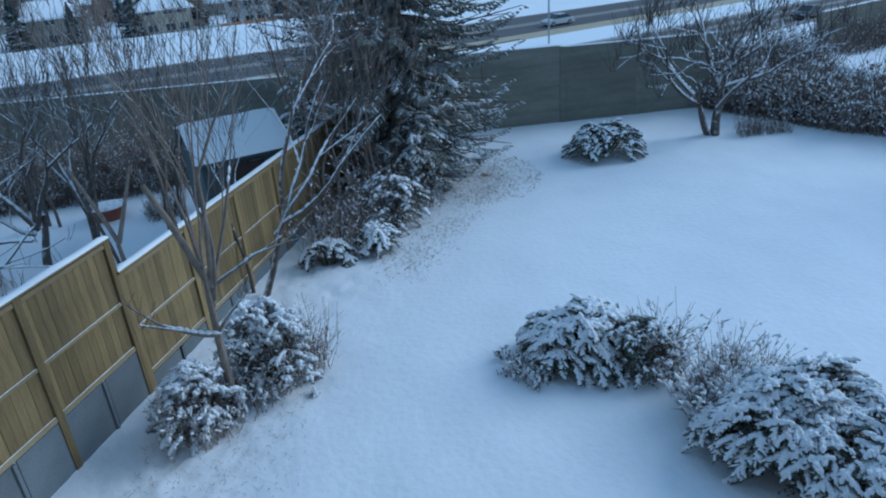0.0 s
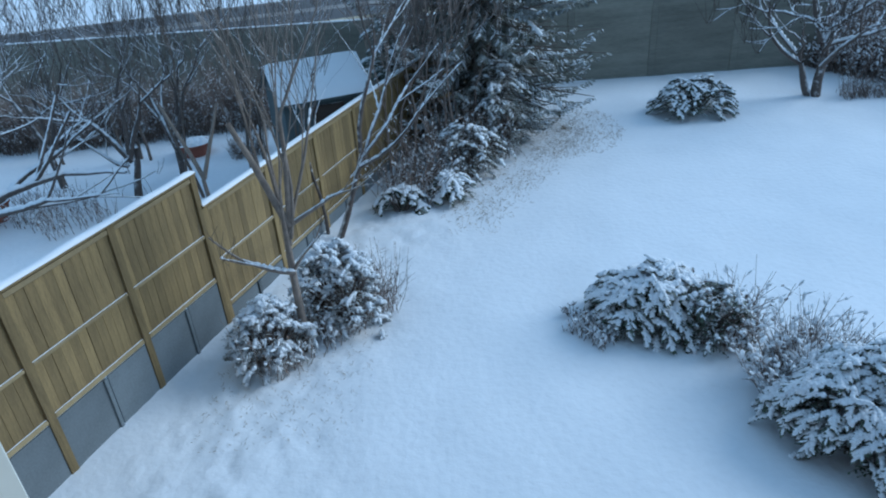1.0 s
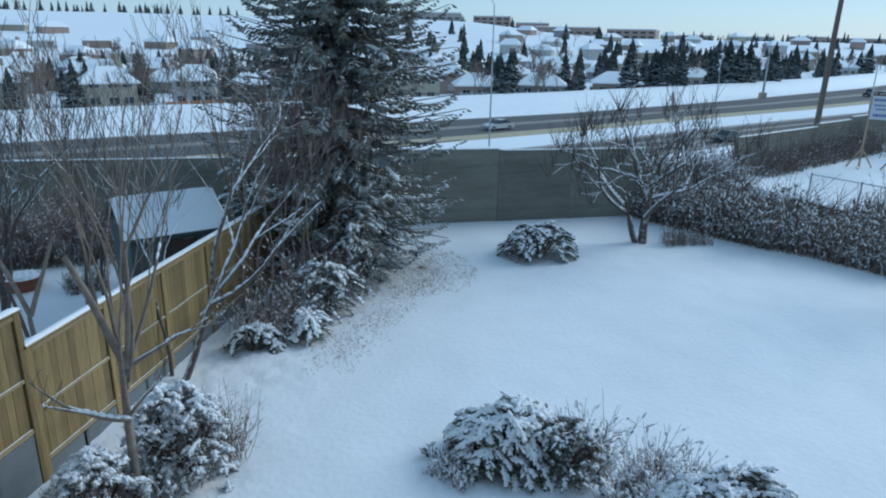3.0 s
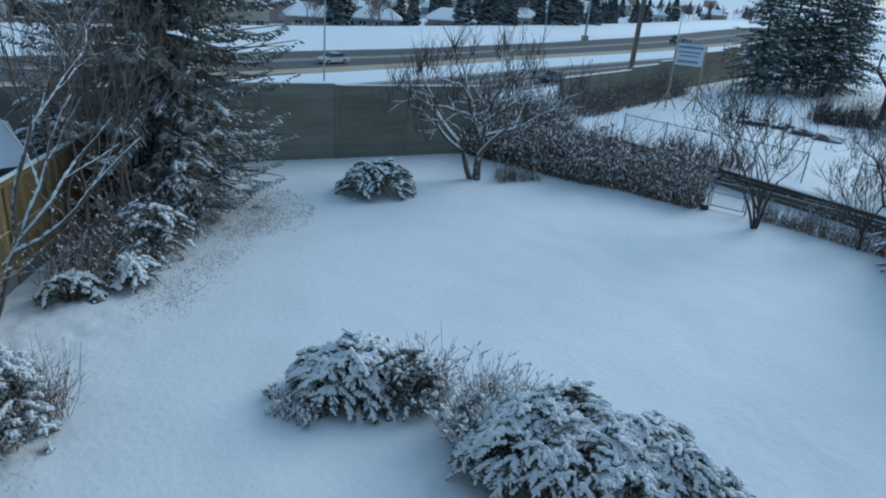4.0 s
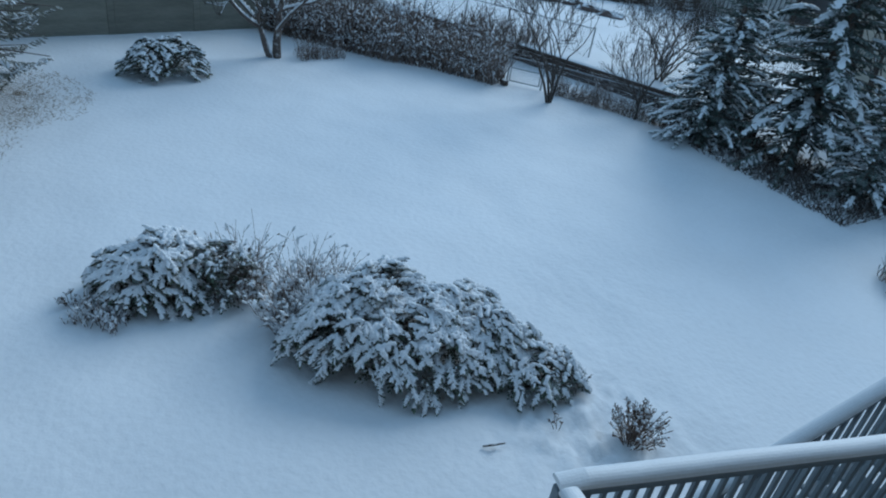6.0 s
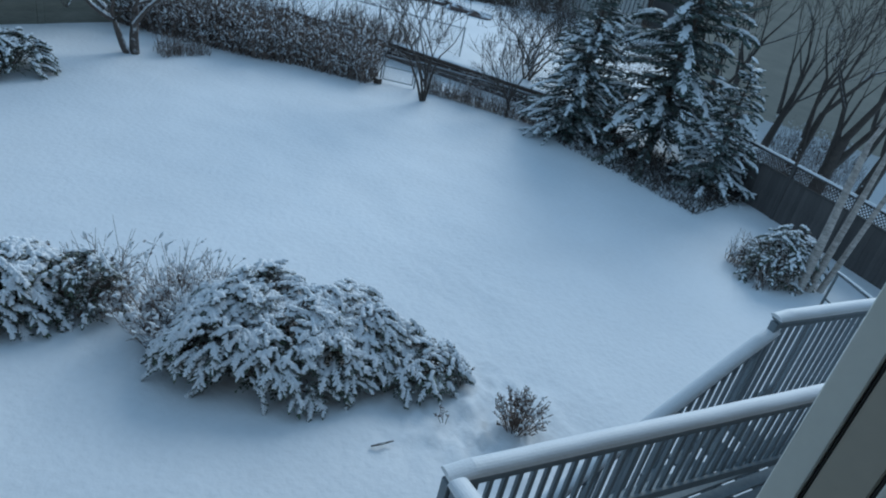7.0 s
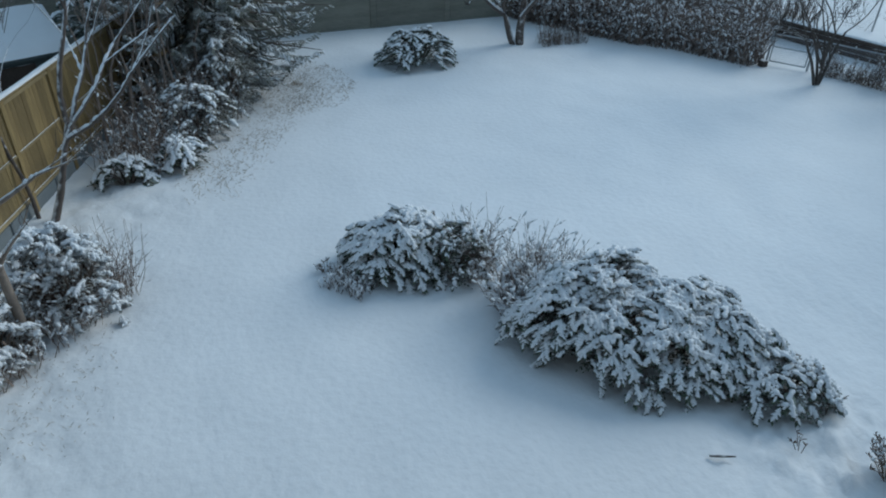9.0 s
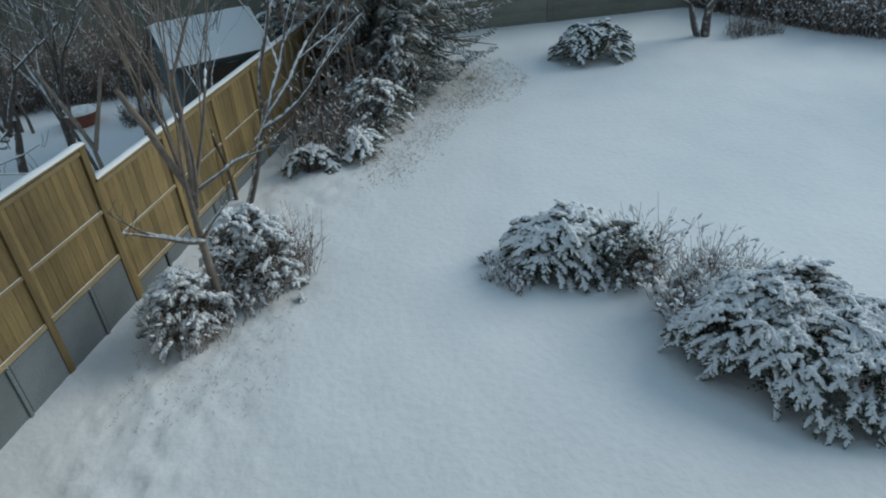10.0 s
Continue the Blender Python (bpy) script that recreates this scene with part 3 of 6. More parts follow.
# ---- mesh fences, gate and low timber wall on the far side of the lawn ----
def mesh_fence(name, pts, h, z, label, every=2.2, gate=None):
    f = thing(name, label, "fence")
    post = None
    for a, b in zip(pts, pts[1:]):
        a, b = Vector((*a, z)), Vector((*b, z))
        L = (b - a).length
        n = max(1, int(round(L / every)))
        u = (b - a) / L
        for i in range(n + 1):
            p = a + u * (L * i / n)
            if post is None:
                g = Geo()
                g.tube([(0, 0, -0.3), (0, 0, h + 0.06)], [0.028, 0.028], 8, cap=True)
                post = link("post", g, STEEL, f, at=Matrix.Translation(p))
            else:
                again(post, "post", Matrix.Translation(p), f)
        g = Geo()
        g.tube([a + Vector((0, 0, h)), b + Vector((0, 0, h))], [0.021, 0.021], 6)
        link("top_rail", g, STEEL, f)
        g = Geo()
        s = -h
        while s < L:
            for sg in (1, -1):
                x0, x1 = (s, s + h)
                z0, z1 = (0.03, h) if sg > 0 else (h, 0.03)
                if x0 < 0:
                    z0 += (z1 - z0) * (-x0 / h)
                    x0 = 0
                if x1 > L:
                    z1 = z0 + (z1 - z0) * (L - x0) / max(1e-6, x1 - x0)
                    x1 = L
                g.tube([a + u * x0 + Vector((0, 0, z0)), a + u * x1 + Vector((0, 0, z1))], [0.0022, 0.0022], 3)
            s += 0.08
        link("wire_mesh", g, STEEL, f)
    return f


mesh_fence("mesh_fence", [(18.0, 14.55), (19.15, 11.5), (19.9, 8.4)], 0.95, 0.0, "low galvanised wire mesh fence along the lawn")
mesh_fence("mesh_fence", [(19.3, 22.6), (20.6, 19.0), (22.0, 15.8)], 1.1, 0.5, "galvanised wire mesh fence on top of the timber wall")
mesh_fence("mesh_fence", [(22.9, 14.4), (24.2, 10.0)], 1.1, 0.5, "galvanised wire mesh fence in the next yard")
gate = thing("gate", "small galvanised tube gate with wire mesh, standing in snow", "gate", pose(17.37, 15.57, 0, 0, 0, math.degrees(math.atan2(-1.02, 0.63))))
for x in (0.0, 1.2):
    g = Geo()
    g.tube([(x, 0, -0.3), (x, 0, 1.0)], [0.032, 0.032], 8, cap=True)
    link("gate_post", g, STEEL, gate)
for a, b in (((0.08, 0, 0.1), (1.12, 0, 0.1)), ((0.08, 0, 0.92), (1.12, 0, 0.92)), ((0.08, 0, 0.1), (0.08, 0, 0.92)), ((1.12, 0, 0.1), (1.12, 0, 0.92)), ((0.08, 0, 0.55), (1.12, 0, 0.55))):
    g = Geo()
    g.tube([a, b], [0.02, 0.02], 7, cap=True)
    link("gate_tube", g, STEEL, gate)
g = Geo()
for i in range(26):
    x = 0.1 + i * 0.04
    g.tube([(x, 0, 0.1), (x, 0, 0.92)], [0.002, 0.002], 3)
for i in range(20):
    g.tube([(0.08, 0, 0.12 + 0.04 * i), (1.12, 0, 0.12 + 0.04 * i)], [0.002, 0.002], 3)
link("wire_mesh", g, STEEL, gate)
g = Geo()
g.box((-0.3, -0.12, -0.05), (-0.08, 0.1, 0.16), 0.02)
tagged(link("stone_block", g, TIMBER, at=pose(17.3, 15.45, 0)), "small brown stone block beside the gate post", "stone")


def timber_wall(pts, h, label):
    w = thing("timber_wall", label, "wall", kind="structure")
    for a, b in zip(pts, pts[1:]):
        L = math.dist(a, b)
        at = pose(a[0], a[1], 0, 0, 0, math.degrees(math.atan2(b[1] - a[1], b[0] - a[0])))
        n = 4
        for i in range(n):
            g = Geo()
            g.box((-0.02, -0.09 + 0.012 * (i % 2), h * i / n + 0.004 - 0.08 * (i == 0)), (L + 0.02, 0.09, h * (i + 1) / n), 0.015)
            link("sleeper", g, TIMBER, w, at=at)
        g = Geo()
        ridge_snow(g, 0, L, 0.03, h + 0.002, 0.1, 0.03, seed=a[0])
        link("snow_cap", g, SNOW, w, "", True, at=at)
    return w


timber_wall([(18.9, 23.0), (19.75, 19.5), (20.45, 15.6), (21.25, 11.7), (21.9, 8.6)], 0.6, "low dark timber retaining wall streaked with snow")


# ---- sign on posts ----
def signboard():
    R, az0, az1 = 40.0, 43.2, 45.6
    a = Vector((R * math.sin(radians(az0)), R * math.cos(radians(az0)), 0))
    b = Vector((R * math.sin(radians(az1)), R * math.cos(radians(az1)), 0))
    W = (b - a).length + 0.15
    zg = land(a.x, a.y)
    s = thing("signboard", "white board sign with blue lettering bars on two braced lumber posts", "sign", Matrix.Translation((a.x, a.y, zg)) @ pose(0, 0, 0, 0, 0, math.degrees(math.atan2(b.y - a.y, b.x - a.x))))
    g = Geo()
    g.box((0.14, -0.02, 2.42), (W - 0.26, 0.02, 3.55), 0.005)
    board = link("board", g, SIGNWHITE, s)
    y = -0.026
    for x0, x1, z0, z1 in ((0.22, 1.5, 3.3, 3.43), (0.26, 1.46, 3.07, 3.15), (0.36, 1.34, 2.88, 2.95), (0.28, 1.42, 2.56, 2.69)):
        x = x0
        while x < x1 - 0.08:
            wd = 0.07 + 0.05 * random.random()
            g = Geo()
            g.box((x, y, z0), (min(x + wd, x1), y + 0.005, z1))
            link("lettering", g, SIGNBLUE, board)
            x += wd + 0.025
    for x in (0.12, W - 0.2):
        g = Geo()
        g.box((x - 0.045, 0.022, -0.1), (x + 0.045, 0.1, 3.5), 0.006)
        link("post", g, SIGNWOOD, s)
        for dx in (-0.55, 0.55):
            g = Geo()
            g.tube([(x + dx, 0.3 * dx, 0.02), (x, 0.06, 0.95)], [0.04, 0.04], 4, cap=True)
            link("brace", g, SIGNWOOD, s)
        g = Geo()
        g.box((x - 0.04, -0.85, 0.0), (x + 0.04, 0.85, 0.07), 0.006)
        link("foot", g, SIGNWOOD, s)


signboard()


# ---- the neighbour's house, stair and yard, far side ----
def far_deck():
    s = thing("outdoor_stair", "brown wooden outdoor stair with snowy treads", "stair", pose(38.1, 21.6, 0.5))
    for i in range(15):
        g = Geo()
        g.box((0, 0.2 * i, 0.19 * i + 0.1), (1.4, 0.2 * i + 0.27, 0.19 * i + 0.15), 0.008)
        link("tread", g, TIMBER, s)
        g = Geo()
        ridge_snow(g, 0.1, 1.3, 0.2 * i + 0.1, 0.19 * i + 0.152, 0.15, 0.03, seed=i)
        link("tread_snow", g, SNOW, s, "", True)
    for x in (-0.05, 1.45):
        for nm, z0, z1, r in (("handrail", 0.95, 3.8, 0.045), ("stringer", 0.05, 2.9, 0.1)):
            g = Geo()
            g.tube([(x, 0.1, z0), (x, 3.1, z1)], [r, r], 4, cap=True)
            link(nm, g, TIMBER, s)
        for i in range(5):
            g = Geo()
            g.box((x - 0.04, 0.1 + 0.74 * i, 0.7 * i), (x + 0.04, 0.18 + 0.74 * i, 0.7 * i + 0.98), 0.005)
            link("newel", g, TIMBER, s)
    k = thing("raised_deck", "raised wooden deck with dark rails and snow on its boards", "deck", pose(40.2, 16.0, 0))
    g = Geo()
    g.box((0, 0, 3.2), (5.0, 9.6, 3.4), 0.02)
    link("deck_floor", g, TIMBER, k)
    g = Geo()
    ridge_snow(g, 0.2, 4.9, 4.8, 3.402, 9.4, 0.08, seed=2)
    link("deck_snow", g, SNOW, k, "", True)
    for i in range(9):
        g = Geo()
        g.box((0.02, 1.15 * i, 3.4), (0.1, 1.15 * i + 0.08, 4.4), 0.006)
        link("rail_post", g, TIMBER, k)
    for z in (4.32, 3.95, 3.6):
        g = Geo()
        g.box((0.01, 0.0, z), (0.11, 9.4, z + 0.08), 0.006)
        link("rail", g, TIMBER, k)
    for y in (0.3, 3.2, 6.2, 9.2):
        g = Geo()
        g.box((0.1, y - 0.1, 0.0), (0.3, y + 0.1, 3.2), 0.01)
        link("deck_post", g, TIMBER, k)
    for i in range(34):
        g = Geo()
        g.box((0.35, 0.3 + 0.27 * i, 0.0), (0.38, 0.5 + 0.27 * i, 3.1), 0.004)
        link("skirt_board", g, WALLS[4], k)
    h = thing("neighbour_house", "grey-sided two-storey house behind a raised deck", "house", pose(45.4, 13.0, 0.0))
    g = Geo()
    g.box((0, 0, -0.3), (11, 14, 7.0), 0.02)
    link("wall", g, WALLS[3], h)
    g = Geo()
    g.poly([(-0.6, -0.6, 6.9), (5.6, -0.6, 9.4), (5.6, 14.6, 9.4), (-0.6, 14.6, 6.9)])
    g.poly([(11.6, -0.6, 6.9), (11.6, 14.6, 6.9), (5.4, 14.6, 9.4), (5.4, -0.6, 9.4)])
    link("roof", g, SNOW, h, "snow-covered roof")
    for y in (2.5, 6.5, 10.5):
        g = Geo()
        g.box((-0.05, y - 0.9, 3.5), (0.04, y + 0.9, 5.3), 0.01)
        w = link("window", g, SASH, h)
        for kk in (0, 1):
            g = Geo()
            g.box((-0.07, y - 0.82 + 0.84 * kk, 3.6), (-0.045, y - 0.02 + 0.84 * kk, 5.2))
            link("pane", g, PANE, w)


far_deck()
for i, (x, y, L, w, a) in enumerate(((31.0, 26.8, 1.1, 0.6, 30), (29.8, 24.8, 1.8, 0.7, -30), (30.6, 23.6, 1.6, 0.6, -40), (30.4, 22.4, 1.8, 0.6, -60), (36.3, 25.0, 1.5, 0.7, 20), (30.6, 21.2, 1.5, 0.6, -50))):
    g = Geo()
    rings, seg = 7, 12
    for j in range(rings + 1):
        for q in range(seg):
            th, ph = math.pi * j / rings, 2 * math.pi * q / seg
            v = Vector((math.sin(th) * math.cos(ph), math.sin(th) * math.sin(ph), math.cos(th)))
            k = 1 + 0.45 * noise.noise((v.x * 1.4 + i * 7, v.y * 1.4, v.z * 1.4)) + 0.15 * noise.noise((v.x * 4, v.y * 4 + i, v.z * 4))
            g.v.append((v.x * L * 0.5 * k, v.y * w * 0.55 * k, v.z * 0.32 * k))
    for j in range(rings):
        for q in range(seg):
            g.f.append((j * seg + q, (j + 1) * seg + q, (j + 1) * seg + (q + 1) % seg, j * seg + (q + 1) % seg))
            g.m.append(0)
    link_ob = link("rock", g, mat("garden_rock_%d" % i, (0.14, 0.1, 0.085), 0.9, var=0.3, scale=3, snow=(0.5, 0.8)), at=pose(x, y, land(x, y), 4, -3, a))
    tagged(link_ob, "dark garden border stone with snow on top", "rock", "garden border stones")


# grey board fence closing the lawn on the right, with a lattice strip
def grey_fence():
    p0, p1 = Vector((20.9, 4.4)), Vector((17.2, -2.6))
    L = (p1 - p0).length
    f = thing("grey_fence", "weathered grey board fence with a snowy lattice top", "fence", pose(p0.x, p0.y, 0, 0, 0, math.degrees(math.atan2(p1.y - p0.y, p1.x - p0.x))), kind="structure")
    g = Geo()
    g.box((0, -0.012, -0.1), (0.138, 0.012, 1.22), 0.003)
    first = link("board", g, GREYFENCE, f)
    for i in range(1, int(L / 0.142)):
        again(first, "board", pose(0.142 * i, 0.004 * (i % 2), 0), f)
    g = Geo()
    for i in range(int(L / 0.1)):
        for sg in (1, -1):
            x = i * 0.1
            g.tube([(x, 0.01 * sg, 1.24 if sg > 0 else 1.6), (x + 0.36, 0.01 * sg, 1.6 if sg > 0 else 1.24)], [0.012, 0.012], 4)
    link("lattice", g, TIMBER, f)
    for z in (1.22, 1.6):
        g = Geo()
        g.box((0, -0.04, z), (L, 0.04, z + 0.05), 0.006)
        link("rail", g, GREYFENCE, f)
    g = Geo()
    ridge_snow(g, 0, L, 0, 1.652, 0.09, 0.05, seed=8)
    link("snow_cap", g, SNOW, f, "", True)
    for i in range(5):
        g = Geo()
        g.box((L * i / 4 - 0.05, -0.05, -0.1), (L * i / 4 + 0.05, 0.05, 1.72), 0.008)
        link("post", g, GREYFENCE, f)


grey_fence()


# ---- plants ----
def rnd(a, b):
    return random.uniform(a, b)


def bough(g, p, d, L, sag, lift, twig, step, snow, wide=0.05, pads=1.0, hang=0.1, stem=0.012, spine=0.0, neat=False):
    """A needle-clad bough: a stem with side twigs that carry tapering needle blades, and fingers of snow. Materials: 0 needles, 1 bark, 2 snow."""
    p, d = Vector(p), Vector(d).normalized()
    side = d.cross(Vector((0, 0, 1)))
    if side.length < 0.05:
        side = Vector((1, 0, 0))
    side.normalize()
    n = max(3, int(L / step))
    pts = []
    for i in range(n + 1):
        t = i / n
        pts.append(p + d * (L * t) + Vector((0, 0, L * (-sag * t * t + lift * t ** 4))))
    main = [pts[0], pts[n // 2], pts[-1]]
    g.tube(main, [stem, stem * 0.7, stem * 0.3], 3, 1)
    for i in range(1, n + 1):
        t = i / n
        q = pts[i]
        ax = (pts[i] - pts[i - 1]).normalized()
        for s in ((-1, 1) if i < n else (0,)):
            tl = twig * (1.1 - 0.65 * t) * rnd(0.6, 1.3)
            td = (ax * rnd(0.5, 1.0) + side * s * rnd(0.5, 1.0) + Vector((0, 0, rnd(-0.35, 0.2) - hang))).normalized()
            if neat:
                td = (ax * rnd(0.8, 1.15) + side * s * rnd(0.5, 0.85) + Vector((0, 0, rnd(-0.16, 0.04) - hang * 0.5))).normalized()
            ts = td.cross(Vector((0, 0, 1)))
            if ts.length < 0.05:
                ts = side.copy()
            ts.normalize()
            up = ts + ts.cross(td) * rnd(-0.5, 0.5)
            up.normalize()
            w = wide * rnd(0.6, 1.2)
            e = q + td * tl
            a1, a2 = q + td * (tl * 0.4), q + td * (tl * 0.72)
            g.poly([q, a1 + up * w, q + td * (tl * 0.55), a1 - up * w * 0.8])
            g.poly([q + td * (tl * 0.35), a2 + up * (w * 0.7), e, a2 - up * (w * 0.8)])
            g.poly([q, a1 - Vector((0, 0, w * 0.8)), e, a2 + Vector((0, 0, w * 0.3))])
            if random.random() < snow:
                o = rnd(0.4, 0.65)
                g.pad(q + td * (tl * o) + Vector((0, 0, 0.008)), td, tl * rnd(0.55, 1.05), w * rnd(0.8, 1.5) * pads, 0.022 * pads * rnd(0.6, 1.3), 2)
        if random.random() < snow * spine:
            g.pad(q + Vector((0, 0, 0.012)), ax, step * 2.2, wide * rnd(1.2, 2.2) * pads, 0.035 * pads, 2)


def spruce(name, x, y, h, r, label, seed, density=1.0, snow=0.35, low=0.05, twig=0.3, z=0.0, power=0.85, step=0.13, wide=0.05, pads=1.0, hang=0.35, full=99.0, spine=0.3, skirt=0.0, sag=0.36, lift=0.2, leaf=None, fans=0.0, fan=0.3):
    """A spruce: whorls of sagging boughs with hanging twigs; sparser above the height full."""
    random.seed(seed)
    s = thing(name, label, "tree", pose(x, y, z))
    g = Geo()
    g.tube([(0, 0, -0.1), (0.02, 0, h * 0.5), (0, 0.01, h * 0.97)], [0.013 * h + 0.04, 0.008 * h + 0.03, 0.012], 7)
    link("trunk", g, BARK, s, smooth=True)
    g = Geo()
    zc = h * low
    while zc < h * 0.985:
        f = zc / h
        L = r * (1 - f) ** power + 0.08
        if zc < skirt:
            L *= 0.66 + 0.34 * zc / skirt
        dens = density * (1.0 if zc < full else 0.55)
        k = max(5, int((6 + L * 1.9) * dens))
        a0 = rnd(0, 6.28)
        for i in range(k):
            a = a0 + 6.283 * i / k + rnd(-0.3, 0.3)
            ll = L * rnd(0.5, 1.15)
            el = 0.5 * f - 0.05 + rnd(-0.2, 0.15)
            d = Vector((math.cos(a) * math.cos(el), math.sin(a) * math.cos(el), math.sin(el)))
            cl = noise.noise((x + d.x * ll * 0.8, y + d.y * ll * 0.8, zc * 0.8))
            sn = snow * max(0.04, 0.55 + 2.0 * cl)
            if skirt:
                sn *= max(0.2, 1.25 - zc / 6.0)
            bough(g, (0, 0, zc + rnd(-0.15, 0.15)), d, ll, sag, lift, twig, step, sn, wide, pads, hang, 0.008 * ll + 0.006, spine)
            if fans and ll > 0.5 and cl > -0.12 and random.random() < fans:
                u = rnd(0.45, 0.62)
                o = Vector((0, 0, zc + rnd(-0.1, 0.1) + ll * (-sag * u * u + lift * u ** 4) + 0.05)) + d * (ll * u)
                laden(g, o, d, min(ll * (1.02 - u), 0.95), fan * rnd(0.7, 1.2), 0.35, 6, rnd(0.7, 1.1), 0.02 + fan * 0.32, 0.01 + fan * 0.16)
        zc += (0.17 + 0.05 * L) * rnd(0.75, 1.25) / dens ** 0.5
    link("crown", g, [leaf or NEEDLE, SPRUCEBARK, SNOW], s, smooth=True)
    return s


def laden(g, p, d, L, W, droop, nodes=7, snow=1.0, finger=0.06, thick=0.034, needle=1.0):
    """A drooping fan of twigs under a cushion of snow with fingered edges. Materials: 0 needles, 1 bark, 2 snow."""
    p, d = Vector(p), Vector(d).normalized()
    side = d.cross(Vector((0, 0, 1)))
    if side.length < 0.05:
        side = Vector((1, 0, 0))
    side.normalize()
    pts = [p + d * (L * i / nodes) - Vector((0, 0, droop * L * (i / nodes) ** 2)) for i in range(nodes + 1)]
    g.tube([pts[0], pts[nodes // 2], pts[-1]], [0.011, 0.008, 0.004], 3, 1)
    for i in range(1, nodes + 1):
        t = i / nodes
        ax = (pts[i] - pts[i - 1]).normalized()
        for sg in ((-1, 1) if i < nodes else (-0.45, 0, 0.45)):
            tl = W * (0.45 + 1.1 * t) * (1.25 - 0.75 * t) * rnd(0.5, 1.3)
            td = (ax * rnd(0.55, 0.95) + side * sg * rnd(0.6, 0.95) - Vector((0, 0, rnd(0.02, 0.35)))).normalized()
            q, e = pts[i], pts[i] + td * tl
            w = finger * rnd(0.75, 1.25)
            ts = td.cross(Vector((0, 0, 1)))
            if ts.length < 0.05:
                ts = side.copy()
            ts.normalize()
            lo = Vector((0, 0, w * 0.55))
            e2 = q + td * (tl * rnd(1.05, 1.3)) - Vector((0, 0, tl * 0.12))
            m = q.lerp(e2, 0.55)
            g.poly([q - lo * 0.3, m + ts * w * 0.75 * needle - lo * 0.5, e2, m - ts * w * 0.75 * needle - lo * 0.5])
            g.poly([q - lo * 0.3, m - lo * 2.2 * needle, e2])
            if random.random() < snow:
                g.pad(q.lerp(e, 0.5) + Vector((0, 0, 0.006)), td, tl * rnd(0.8, 1.1), w * rnd(0.6, 1.15), thick * rnd(0.4, 1.0), 2)
        if random.random() < snow:
            g.pad(pts[i] + Vector((0, 0, 0.01)), ax, L / nodes * 2.0, finger * rnd(1.2, 1.9), thick * rnd(0.8, 1.4), 2)


def snow_mound(name, x, y, rx, ry, h, turn, label, seed, n=150, under=240, size=0.42, W=0.13, snow=0.95, gaps=0.12, slope=0.0, leaf=None, finger=0.06, lobes=0.3, peak=0.45, loose=0.0):
    """A spreading evergreen: dark sprays inside, and over them tiers of drooping fans cushioned with snow; slope lowers one end."""
    random.seed(seed)
    s = thing(name, label, "shrub", pose(x, y, 0, 0, 0, turn))
    def top_of(a, f):
        edge = 1 + lobes * noise.noise((math.cos(a) * 1.6, math.sin(a) * 1.6, seed))
        px, py = rx * edge * f * math.cos(a), ry * edge * f * math.sin(a)
        hh = h * (1 - slope * (0.5 + 0.5 * f * math.cos(a)))
        return px, py, max(0.06, hh * (1 - f ** 2.6) ** peak * (0.9 + 0.3 * noise.noise((px * 1.6 + seed, py * 1.6, 1.7)) + 0.2 * noise.noise((px * 3.6, py * 3.6 + seed, 4.1))))
    g = Geo()
    for i in range(under):
        a, f = rnd(0, 6.283), random.random() ** 0.5 * 0.94
        px, py, top = top_of(a, f)
        aa, el = a + rnd(-1.2, 1.2), rnd(-0.3, 0.45)
        d = Vector((math.cos(aa) * math.cos(el), math.sin(aa) * math.cos(el), math.sin(el)))
        L = size * rnd(0.6, 1.1)
        bough(g, Vector((px, py, max(0.07, top * rnd(0.3, 0.9)))) - d * (L * 0.5), d, L, 0.3, 0.0, W * 0.8, 0.055, 0.12, 0.024, 0.8, 0.1, 0.01, 0.1)
    for i in range(n):
        a, f = rnd(0, 6.283), (i + 0.5) ** 0.55 / n ** 0.55
        px, py, top = top_of(a, f)
        if noise.noise((px * 2.6 + seed, py * 2.6, top * 2.0)) > 0.5 - gaps * 2:
            top *= 0.72
            if random.random() < 0.6:
                continue
        aa = a + rnd(-1.7, 1.7) * (1.25 - 0.75 * f)
        el = 0.12 - 0.35 * f + rnd(-0.3, 0.3) + loose * rnd(0, 0.8) * f
        d = Vector((math.cos(aa) * math.cos(el), math.sin(aa) * math.cos(el), math.sin(el)))
        L = size * rnd(0.65, 1.25)
        laden(g, Vector((px, py, top + rnd(-0.05, 0.05))) - d * (L * 0.55), d, L, W * rnd(0.7, 1.3), 0.14 + 0.28 * f, 7, snow * rnd(0.6, 1.1), finger, 0.03, 0.75)
    link("sprays", g, [leaf or JUNIPER, SPRUCEBARK, SNOW], s, smooth=True)
    g = Geo()
    for i in range(26):
        a = rnd(0, 6.283)
        px, py, top = top_of(a, 0.72)
        g.tube([(px * 0.2, py * 0.2, -0.05), (px * 0.55, py * 0.55, top * 0.5), (px, py, top * 0.9)], [0.03, 0.02, 0.008], 5)
    link("branchwork", g, BARK, s)
    return s


